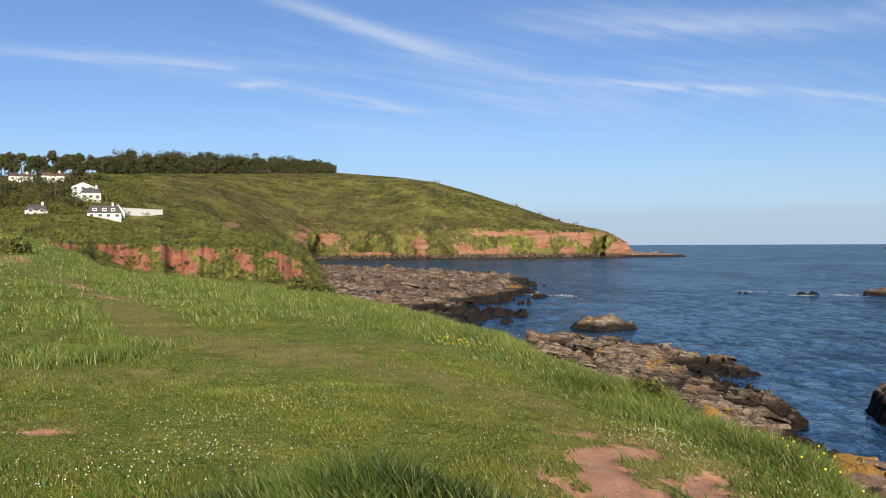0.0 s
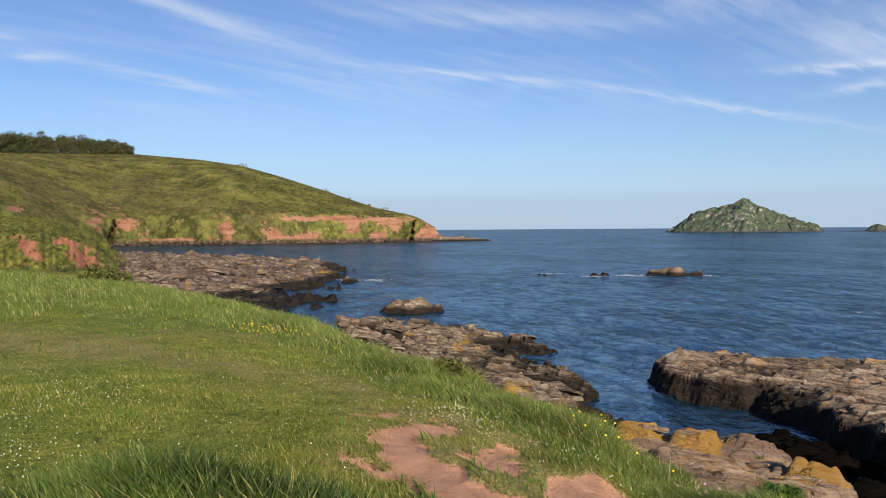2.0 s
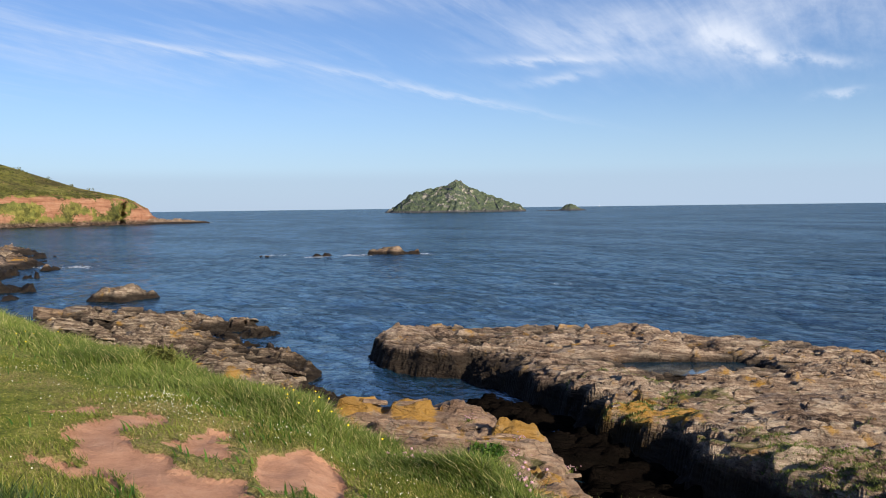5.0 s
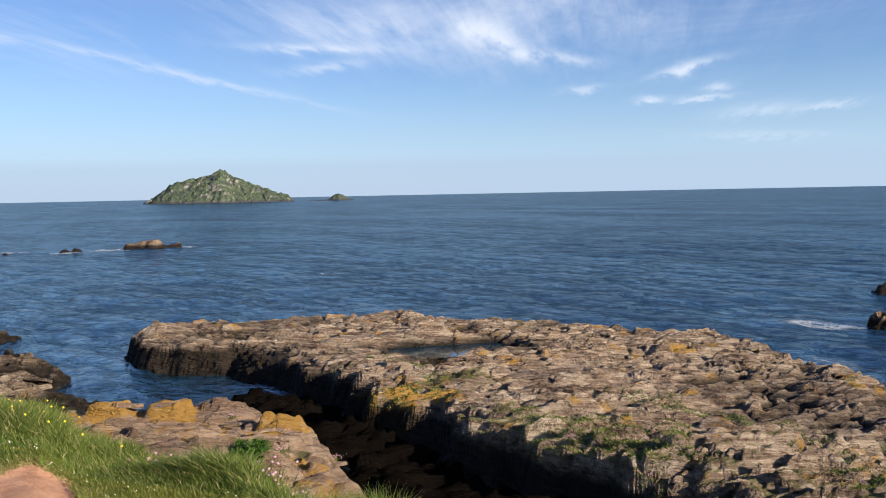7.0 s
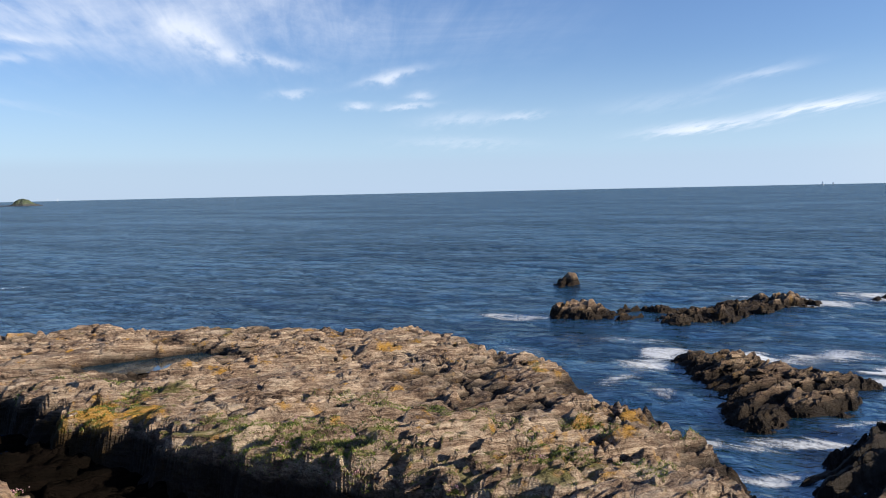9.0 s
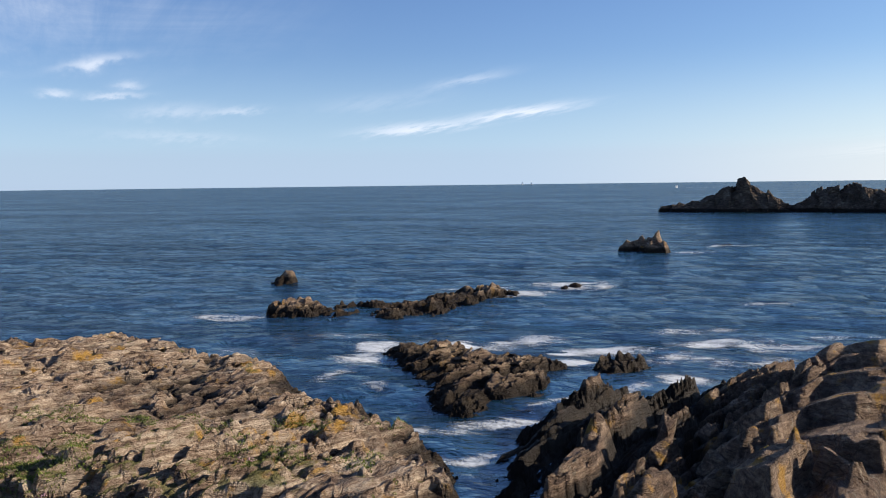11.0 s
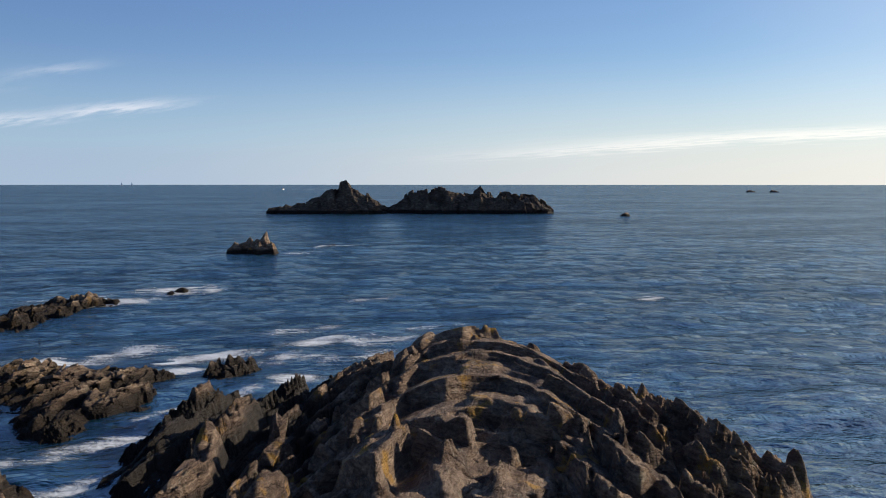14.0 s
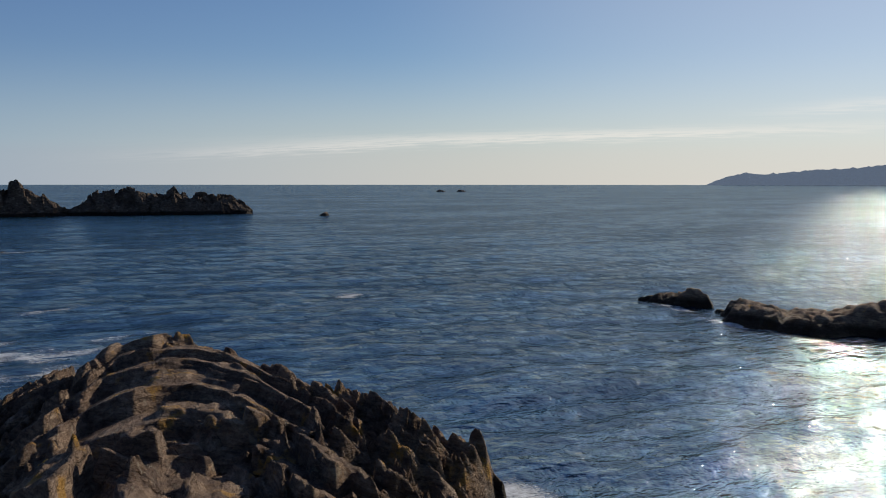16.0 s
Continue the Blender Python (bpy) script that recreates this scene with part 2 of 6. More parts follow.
def ground_material():
    mat, g = material("turf_and_soil")
    bare = g.n("ShaderNodeAttribute", out=2, attribute_name="bare")
    worn = g.n("ShaderNodeAttribute", out=2, attribute_name="worn")
    big, mid, small = g.noise(g.pos, 0.35, 4.0), g.noise(g.pos, 2.4, 5.0, 0.6), g.noise(g.pos, 34.0, 5.0, 0.7)
    tuft = g.noise(g.pos, 9.0, 5.0, 0.7)
    turf = g.ramp(g.m("ADD", g.m("MULTIPLY", mid, 0.3), g.m("ADD", g.m("MULTIPLY", small, 0.4), g.m("MULTIPLY", tuft, 0.3))), [(0.40, (0.03, 0.045, 0.008)), (0.48, (0.13, 0.155, 0.026)), (0.54, (0.22, 0.235, 0.042)), (0.62, (0.38, 0.35, 0.10))])
    turf = g.mix(g.step(big, 0.4, 0.65), turf, g.mix(g.step(small, 0.35, 0.65), (0.05, 0.08, 0.012), (0.24, 0.275, 0.05)))
    dry = g.mix(g.step(small, 0.35, 0.65), (0.15, 0.125, 0.035), (0.42, 0.34, 0.13))
    turf = g.mix(g.m("MULTIPLY", worn, g.step(mid, 0.3, 0.6, 0.45, 1.0)), turf, dry)
    soil = g.ramp(g.m("ADD", g.m("MULTIPLY", g.noise(g.pos, 5.0, 6.0, 0.6), 0.6), g.m("MULTIPLY", small, 0.4)), [(0.3, (0.40, 0.20, 0.115)), (0.5, (0.58, 0.31, 0.19)), (0.72, (0.68, 0.41, 0.27))])
    f = g.step(g.m("ADD", bare, g.m("MULTIPLY", g.m("SUBTRACT", tuft, 0.5), 1.5)), 0.42, 0.58)
    finish(g, g.mix(f, turf, soil), 0.95, g.m("ADD", g.m("MULTIPLY", tuft, 0.9), small), 0.9, 0.035, spec=0.1)
    return mat


GROUND = ground_material()


def grass_material(name, lo, hi, tip, trans=0.35):
    mat, g = material(name)
    r = g.n("ShaderNodeNewGeometry", out="Random Per Island")
    wide = g.noise(g.pos, 1.1, 4.0, 0.6)
    c = g.mix(g.m("ADD", g.m("MULTIPLY", r, 0.6), g.m("MULTIPLY", g.m("SUBTRACT", wide, 0.5), 1.9), clamp=True), lo, hi)
    c = g.mix(g.step(r, 0.86, 0.95), c, tip)
    body = g.n("ShaderNodeBsdfPrincipled", {"Base Color": c, "Roughness": 0.55, "Specular IOR Level": 0.25})
    thin = g.n("ShaderNodeBsdfTranslucent", {"Color": c})
    g.n("ShaderNodeOutputMaterial", {"Surface": g.n("ShaderNodeMixShader", {0: trans, 1: body, 2: thin})}, out=None)
    return mat


LAWN = grass_material("short_grass", (0.10, 0.128, 0.018), (0.30, 0.325, 0.05), (0.50, 0.42, 0.16))
TALL = grass_material("tall_grass", (0.09, 0.13, 0.022), (0.27, 0.33, 0.07), (0.52, 0.45, 0.20))
TUSSOCK = grass_material("tussock_grass", (0.035, 0.06, 0.012), (0.19, 0.27, 0.05), (0.34, 0.33, 0.12))
HERB = grass_material("broad_herb", (0.04, 0.10, 0.012), (0.12, 0.22, 0.03), (0.16, 0.24, 0.04))


def plain(name, color, rough=0.7, vary=0.15, scale=6.0, **more):
    mat, g = material(name)
    a = g.noise(g.pos, scale, 5.0, 0.6)
    dark = tuple(v * (1 - 2 * vary) for v in color)
    finish(g, g.mix(a, dark, tuple(min(1, v * (1 + vary)) for v in color)), rough, a, 0.25, 0.03, **more)
    return mat


WHITE_PETAL = plain("white_petal", (0.72, 0.70, 0.58), 0.6, 0.05)
YELLOW_PETAL = plain("yellow_petal", (0.75, 0.58, 0.02), 0.6, 0.08)
PINK_PETAL = plain("thrift_petal", (0.52, 0.30, 0.34), 0.7, 0.15, 30.0)
RENDER_WHITE = plain("white_render", (0.72, 0.70, 0.64), 0.85, 0.08, 0.6)
ROOF_SLATE = plain("roof_slate", (0.10, 0.09, 0.09), 0.7, 0.2, 2.0)
ROOF_TILE = plain("roof_tile", (0.15, 0.09, 0.07), 0.8, 0.2, 2.0)
PANE = plain("window_pane", (0.05, 0.07, 0.09), 0.1, 0.05, 1.0, spec=0.6)
BARK = plain("bark", (0.10, 0.075, 0.055), 0.9, 0.25, 1.5)
BOAT_WHITE = plain("boat_paint", (0.8, 0.8, 0.8), 0.4, 0.03)


def leaf_material(name, lo, hi):
    mat, g = material(name)
    r = g.n("ShaderNodeNewGeometry", out="Random Per Island")
    finish(g, g.mix(r, lo, hi), 0.8, spec=0.1)
    return mat


PINE = leaf_material("pine_needles", (0.024, 0.028, 0.012), (0.105, 0.105, 0.044))
GORSE = leaf_material("gorse_leaves", (0.08, 0.09, 0.02), (0.21, 0.21, 0.045))
SCRUB = leaf_material("scrub_leaves", (0.04, 0.045, 0.013), (0.15, 0.155, 0.04))


def hill_material():
    """Rough pasture, bracken and gorse, with red sandstone where it is steep."""
    mat, g = material("hillside")
    steep = g.n("ShaderNodeAttribute", out=2, attribute_name="cliff")
    a, b, c = g.noise(g.pos, 0.012, 5.0, 0.55), g.noise(g.pos, 0.05, 6.0, 0.65), g.noise(g.pos, 0.3, 7.0, 0.78)
    green = g.ramp(g.m("ADD", g.m("MULTIPLY", b, 0.5), g.m("MULTIPLY", c, 0.5)), [(0.40, (0.035, 0.038, 0.013)), (0.47, (0.11, 0.108, 0.03)), (0.53, (0.19, 0.185, 0.046)), (0.61, (0.33, 0.305, 0.085))])
    brown = g.mix(c, (0.07, 0.05, 0.025), (0.19, 0.14, 0.065))
    green = g.mix(g.m("MULTIPLY", g.step(a, 0.46, 0.62), 0.4), green, brown)
    gorse = g.noise(g.stretch(g.pos, (0.02, 0.035, 0.06)), 1.0, 5.0, 0.6)
    green = g.mix(g.m("MULTIPLY", g.step(gorse, 0.55, 0.68), 0.65), green, (0.23, 0.22, 0.05))
    layers = g.noise(g.stretch(g.pos, (0.05, 0.05, 0.55)), 1.0, 6.0, 0.65)
    red = g.ramp(g.m("ADD", g.m("MULTIPLY", layers, 0.7), g.m("MULTIPLY", c, 0.3)), [(0.32, (0.13, 0.06, 0.04)), (0.46, (0.32, 0.15, 0.09)), (0.58, (0.42, 0.23, 0.145)), (0.74, (0.44, 0.33, 0.22))])
    patch = g.noise(g.pos, 0.11, 7.0, 0.72)
    scar = g.n("ShaderNodeAttribute", out=2, attribute_name="scar")
    f = g.step(g.m("ADD", scar, g.m("MULTIPLY", g.m("SUBTRACT", g.m("ADD", g.m("MULTIPLY", patch, 0.6), g.m("MULTIPLY", c, 0.4)), 0.5), 5.5)), 0.42, 0.56)
    dark = g.noise(g.stretch(g.pos, (0.13, 0.13, 0.1)), 1.0, 6.0, 0.7)
    green = g.mix(g.m("MULTIPLY", steep, g.step(dark, 0.5, 0.58, 0.0, 0.75)), green, (0.035, 0.042, 0.014))
    green = g.mix(g.m("MULTIPLY", steep, g.step(g.noise(g.pos, 0.09, 6.0, 0.7), 0.5, 0.6, 0.0, 0.45)), green, (0.15, 0.17, 0.045))
    color = g.mix(f, green, red)
    foot = g.step(g.m("ADD", height(g), g.m("MULTIPLY", b, -3.0)), -0.2, 2.4, 1.0, 0.0)
    color = g.mix(foot, color, g.ramp(g.noise(g.pos, 0.4, 6.0, 0.75), [(0.4, (0.03, 0.022, 0.018)), (0.55, (0.14, 0.095, 0.07)), (0.68, (0.32, 0.24, 0.18))]))
    finish(g, color, 0.95, g.m("ADD", b, c), 1.0, 2.6, spec=0.1)
    return mat


HILL = hill_material()


def bank_material():
    """Low cliff of raw red earth under rough grass."""
    mat, g = material("red_earth_bank")
    steep = g.n("ShaderNodeAttribute", out=2, attribute_name="cliff")
    b, c = g.noise(g.pos, 0.16, 6.0, 0.65), g.noise(g.pos, 1.1, 6.0, 0.7)
    green = g.ramp(g.m("ADD", g.m("MULTIPLY", b, 0.45), g.m("MULTIPLY", c, 0.55)), [(0.40, (0.035, 0.038, 0.012)), (0.47, (0.09, 0.095, 0.024)), (0.53, (0.15, 0.155, 0.035)), (0.61, (0.27, 0.25, 0.06))])
    red = g.ramp(g.m("ADD", g.m("MULTIPLY", b, 0.5), g.m("MULTIPLY", c, 0.5)), [(0.34, (0.12, 0.045, 0.028)), (0.46, (0.27, 0.11, 0.068)), (0.58, (0.36, 0.155, 0.095)), (0.72, (0.40, 0.22, 0.15))])
    patch = g.noise(g.pos, 0.5, 7.0, 0.72)
    scar = g.n("ShaderNodeAttribute", out=2, attribute_name="scar")
    f = g.m("MULTIPLY", g.step(steep, 0.1, 0.4), g.step(g.m("ADD", scar, g.m("MULTIPLY", g.m("SUBTRACT", g.m("ADD", g.m("MULTIPLY", patch, 0.55), g.m("MULTIPLY", b, 0.45)), 0.5), 5.5)), 0.40, 0.50))
    finish(g, g.mix(f, green, red), 0.95, g.m("ADD", b, c), 0.8, 0.5, spec=0.1)
    return mat


BANK = bank_material()


def island_material():
    mat, g = material("island")
    b, c = g.noise(g.pos, 0.035, 6.0, 0.65), g.noise(g.pos, 0.16, 6.0, 0.7)
    green = g.mix(g.step(c, 0.3, 0.7), (0.018, 0.027, 0.010), (0.095, 0.115, 0.034))
    stone = g.ramp(c, [(0.38, (0.035, 0.032, 0.028)), (0.5, (0.15, 0.135, 0.11)), (0.62, (0.36, 0.32, 0.25))])
    f = g.step(g.m("ADD", g.m("MULTIPLY", g.m("SUBTRACT", 1.0, slope(g)), 0.9), g.m("MULTIPLY", b, 0.7)), 0.70, 0.84)
    color = g.mix(f, green, stone)
    foot = g.step(height(g), 1.0, 4.5, 1.0, 0.0)
    color = g.mix(foot, color, (0.05, 0.042, 0.036))
    # haze of the air between here and there, mixed into the colour
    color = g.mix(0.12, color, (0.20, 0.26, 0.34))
    finish(g, color, 0.95, g.m("ADD", b, c), 0.8, 3.0, spec=0.05)
    return mat


ISLAND = island_material()


def sea_material(name="sea_water", wave=1.0, most=1.0):
    mat, g = material(name)
    swell = g.noise(g.stretch(g.pos, (0.08, 0.13, 1.0), (0, 0, 84)), 1.0, 3.0, 0.5, dist=0.4)
    wave_ = g.noise(g.stretch(g.pos, (0.34, 0.52, 1.0), (0, 0, 70)), 1.0, 3.0, 0.55, dist=0.3)
    chop = g.noise(g.stretch(g.pos, (1.0, 1.7, 1.0), (0, 0, 88)), 1.0, 3.0, 0.55, dist=0.3)
    small = g.noise(g.stretch(g.pos, (3.0, 5.6, 1.0), (0, 0, 92)), 1.0, 3.0, 0.6)
    h = g.m("ADD", g.m("ADD", g.m("MULTIPLY", swell, 0.5), g.m("MULTIPLY", wave_, 0.38)), g.m("ADD", g.m("MULTIPLY", chop, 0.23), g.m("MULTIPLY", small, 0.06)))
    drift = g.noise(g.stretch(g.pos, (0.12, 0.22, 1.0), (0, 0, 74)), 1.0, 6.0, 0.62)
    crest = g.noise(g.stretch(g.pos, (0.55, 0.9, 1.0), (0, 0, 76)), 1.0, 6.0, 0.68, dist=0.8)
    gust = g.noise(g.stretch(g.pos, (0.014, 0.032, 1.0), (0, 0, 80)), 1.0, 5.0, 0.62, dist=0.5)
    wind = g.step(g.m("ADD", g.m("MULTIPLY", gust, 0.3), g.m("ADD", g.m("MULTIPLY", drift, 0.3), g.m("MULTIPLY", crest, 0.4))), 0.445, 0.565)
    color = g.mix(wind, (0.003, 0.013, 0.022), (0.008, 0.038, 0.065))
    far = g.n("ShaderNodeVectorMath", {0: g.pos}, out=1, operation="LENGTH")
    bump = g.n("ShaderNodeBump", {"Height": h, "Strength": 1.0, "Distance": wave})
    body = g.n("ShaderNodeBsdfDiffuse", {"Color": color, "Normal": bump})
    gloss = g.n("ShaderNodeBsdfGlossy", {"Color": (0.82, 0.93, 1.0), "Roughness": g.step(far, 12.0, 300.0, 0.06, 0.12), "Normal": bump})
    facet = g.n("ShaderNodeFresnel", {"IOR": 1.33, "Normal": bump})
    shine = g.m("MULTIPLY", g.m("DIVIDE", facet, g.m("ADD", g.m("MULTIPLY", facet, 1.8), 1.0)), g.m("MULTIPLY", g.m("ADD", g.m("MULTIPLY", wind, 0.35), 0.8), most))
    g.n("ShaderNodeOutputMaterial", {"Surface": g.n("ShaderNodeMixShader", {0: shine, 1: body, 2: gloss})}, out=None)
    return mat


SEA = sea_material()
STILL = sea_material("pool_water", 0.03, 1.6)


def foam_material():
    mat, g = material("sea_foam")
    f = g.n("ShaderNodeAttribute", out=2, attribute_name="foam")
    lace = g.noise(g.pos, 2.3, 8.0, 0.8, dist=2.5)
    wisp = g.noise(g.stretch(g.pos, (0.5, 1.4, 1.0), (0, 0, 75)), 1.0, 6.0, 0.72, dist=1.0)
    k = g.m("ADD", g.m("MULTIPLY", lace, 0.5), g.m("MULTIPLY", wisp, 0.5))
    k = g.step(g.m("ADD", k, g.m("MULTIPLY", f, 0.33)), 0.60, 0.90)
    k = g.m("MULTIPLY", k, g.step(f, 0.02, 0.3, 0.0, 0.9))
    body = g.n("ShaderNodeBsdfPrincipled", {"Base Color": (0.78, 0.82, 0.85), "Roughness": 0.7})
    clear = g.n("ShaderNodeBsdfTransparent")
    g.n("ShaderNodeOutputMaterial", {"Surface": g.n("ShaderNodeMixShader", {0: k, 1: clear, 2: body})}, out=None)
    return mat


FOAM = foam_material()


def haze_material():
    mat, g = material("far_coast_in_haze")
    a = g.noise(g.pos, 0.004, 4.0)
    # light of the haze put in as pale base colour and a faint glow
    finish(g, g.mix(a, (0.16, 0.20, 0.25), (0.20, 0.24, 0.29)), 1.0, spec=0.0, **{"Emission Color": (0.30, 0.36, 0.43), "Emission Strength": 0.35})
    return mat


HAZE = haze_material()

# ---- shapes ----
RNG = np.random.default_rng(7)
TABLE = RNG.random((256, 256))
PERM = RNG.permutation(256)


def value_noise(x, y, seed=0):
    x, y = np.asarray(x, float) + seed * 17.31, np.asarray(y, float) + seed * 9.77
    i, j = np.floor(x).astype(int), np.floor(y).astype(int)
    f, h = x - i, y - j
    f, h = f * f * f * (f * (f * 6 - 15) + 10), h * h * h * (h * (h * 6 - 15) + 10)
    a, b = TABLE[i & 255, j & 255], TABLE[(i + 1) & 255, j & 255]
    c, d = TABLE[i & 255, (j + 1) & 255], TABLE[(i + 1) & 255, (j + 1) & 255]
    return (a * (1 - f) + b * f) * (1 - h) + (c * (1 - f) + d * f) * h


def fbm(x, y, octaves=4, seed=0, gain=0.5):
    """Layered noise, about -1 to 1."""
    out, amp, total, k = 0.0, 1.0, 0.0, 1.0
    for n in range(octaves):
        cx, sx = math.cos(n * 0.7), math.sin(n * 0.7)
        out = out + amp * (value_noise((x * cx - y * sx) * k, (x * sx + y * cx) * k, seed + n) * 2 - 1)
        total, amp, k = total + amp, amp * gain, k * 2.03
    return out / total * 1.6


def cells(x, y, seed=0):
    """Cellular noise: a random number of the nearest cell, and how far its border is."""
    x, y = np.asarray(x, float), np.asarray(y, float)
    i, j = np.floor(x).astype(int), np.floor(y).astype(int)
    f1, f2, val = np.full(x.shape, 9.0), np.full(x.shape, 9.0), np.zeros(x.shape)
    for a in (-1, 0, 1):
        for b in (-1, 0, 1):
            p, q = (i + a + seed * 31) & 255, (j + b + seed * 57) & 255
            d = np.hypot(i + a + TABLE[p, q] - x, j + b + TABLE[q, (p + 91) & 255] - y)
            near = d < f1
            f2 = np.where(near, f1, np.minimum(f2, d))
            val = np.where(near, TABLE[(p + 13) & 255, (q + 77) & 255], val)
            f1 = np.where(near, d, f1)
    return val, f2 - f1


def smooth(x, a, b):
    t = np.clip((x - a) / (b - a), 0, 1)
    return t * t * (3 - 2 * t)


def inside(x, y, poly):
    """Signed distance to an outline: positive within."""
    pts = np.array(poly, float)
    best, odd = np.full(x.shape, 1e9), np.zeros(x.shape, bool)
    for (x0, y0), (x1, y1) in zip(pts, np.roll(pts, -1, 0)):
        ex, ey = x1 - x0, y1 - y0
        t = np.clip(((x - x0) * ex + (y - y0) * ey) / (ex * ex + ey * ey), 0, 1)
        best = np.minimum(best, np.hypot(x - x0 - t * ex, y - y0 - t * ey))
        cross = (y0 > y) != (y1 > y)
        with np.errstate(divide="ignore", invalid="ignore"):
            odd ^= cross & (x < ex * (y - y0) / (ey if ey else 1e-9) + x0)
    return np.where(odd, best, -best)


def mesh_of(name, verts, faces, mat, flat=False, attributes=None):
    """A mesh from arrays: verts (n, 3), faces (m, 3 or 4)."""
    me = bpy.data.meshes.new(name)
    verts, faces = np.asarray(verts, np.float32), np.asarray(faces, np.int32)
    k = faces.shape[1]
    me.vertices.add(len(verts)), me.loops.add(faces.size), me.polygons.add(len(faces))
    me.vertices.foreach_set("co", verts.ravel())
    me.loops.foreach_set("vertex_index", faces.ravel())
    me.polygons.foreach_set("loop_start", np.arange(0, faces.size, k, dtype=np.int32))
    me.polygons.foreach_set("use_smooth", np.full(len(faces), not flat))
    me.update(calc_edges=True)
    for key, values in (attributes or {}).items():
        me.attributes.new(key, "FLOAT", "POINT").data.foreach_set("value", np.asarray(values, np.float32).ravel())
    me.materials.append(mat)
    return me


def grid_faces(rows, cols):
    i = np.arange(rows * cols).reshape(rows, cols)
    return np.stack([i[:-1, :-1], i[:-1, 1:], i[1:, 1:], i[1:, :-1]], -1).reshape(-1, 4)


def keep_faces(verts, faces, ok):
    """Drops the faces that ok (per vertex) rules out wholly, and the vertices that nothing uses."""
    faces = faces[ok[faces].any(1)]
    used = np.unique(faces)
    back = np.full(len(verts), -1)
    back[used] = np.arange(len(used))
    return verts[used], back[faces], used


def from_bm(name, bm, mat, flat=True):
    me = bpy.data.meshes.new(name)
    bm.to_mesh(me), bm.free()
    me.polygons.foreach_set("use_smooth", [not flat] * len(me.polygons))
    me.materials.append(mat)
    return me


def part(name, bm, mat, parent, label="", flat=True):
    ob = new(name, from_bm(name, bm, mat, flat))
    ob.parent = parent
    return tagged(ob, label)


def bedded(x, y, z, strike, dip, thick, seed, rag=0.4, fold=0.0, axis=(0, 0), plunge=0.0, long=12.0, calm=1.0):
    """Cuts a surface into the treads and risers of tilted beds."""
    c, s = math.cos(radians(strike)), math.sin(radians(strike))
    u, v = (x - axis[0]) * c + (y - axis[1]) * s, -(x - axis[0]) * s + (y - axis[1]) * c
    lift = math.tan(radians(dip)) * v + fold * v * v + math.tan(radians(plunge)) * u
    jig = 0.3 * fbm(u / thick / 6, v / thick / 6, 2, seed + 7)
    blocks, gap = cells(u / (thick * long) + jig, v / (thick * long * 0.36) + jig, seed)
    wander = calm * thick * (2.0 * rag * (blocks - 0.5) * smooth(gap, 0.0, 0.22) + 0.7 * fbm(u / (thick * 16), v / (thick * 6), 3, seed + 3))
    k = (z + lift + wander) / thick
    k = k + 0.9 * fbm(k * 0.41, k * 0 + 0.5, 2, seed + 11)     # beds of uneven thickness
    n = np.floor(k)
    cut = z + (smooth(k - n, 0.70, 0.97) - (k - n)) * thick
    shown = smooth(fbm(u / (thick * 9), v / (thick * 6), 3, seed + 12), -0.95, -0.25)
    return z + (cut - z) * shown


def scarps(u, v, wide, seed, long=5.0, face=0.16):
    """Tilted slabs in a row: each dips away along v and ends in a broken face on its other side. About -0.5 to 0.5."""
    row, gap = cells(u / (wide * long) + 0.25 * fbm(u / (wide * 4), v / (wide * 4), 2, seed + 2), v / (wide * 2.3), seed)
    k = v / wide + 0.85 * fbm(u / (6 * wide), v / (3.5 * wide), 3, seed + 1) + 1.4 * row
    n = np.floor(k)
    t = k - n
    size = 0.35 + 0.95 * TABLE[n.astype(int) & 255, (row * 255).astype(int) & 255]
    return np.where(t < face, smooth(t, 0, face), 1 - (t - face) / (1 - face)) * size * smooth(gap, 0.0, 0.13) - 0.40


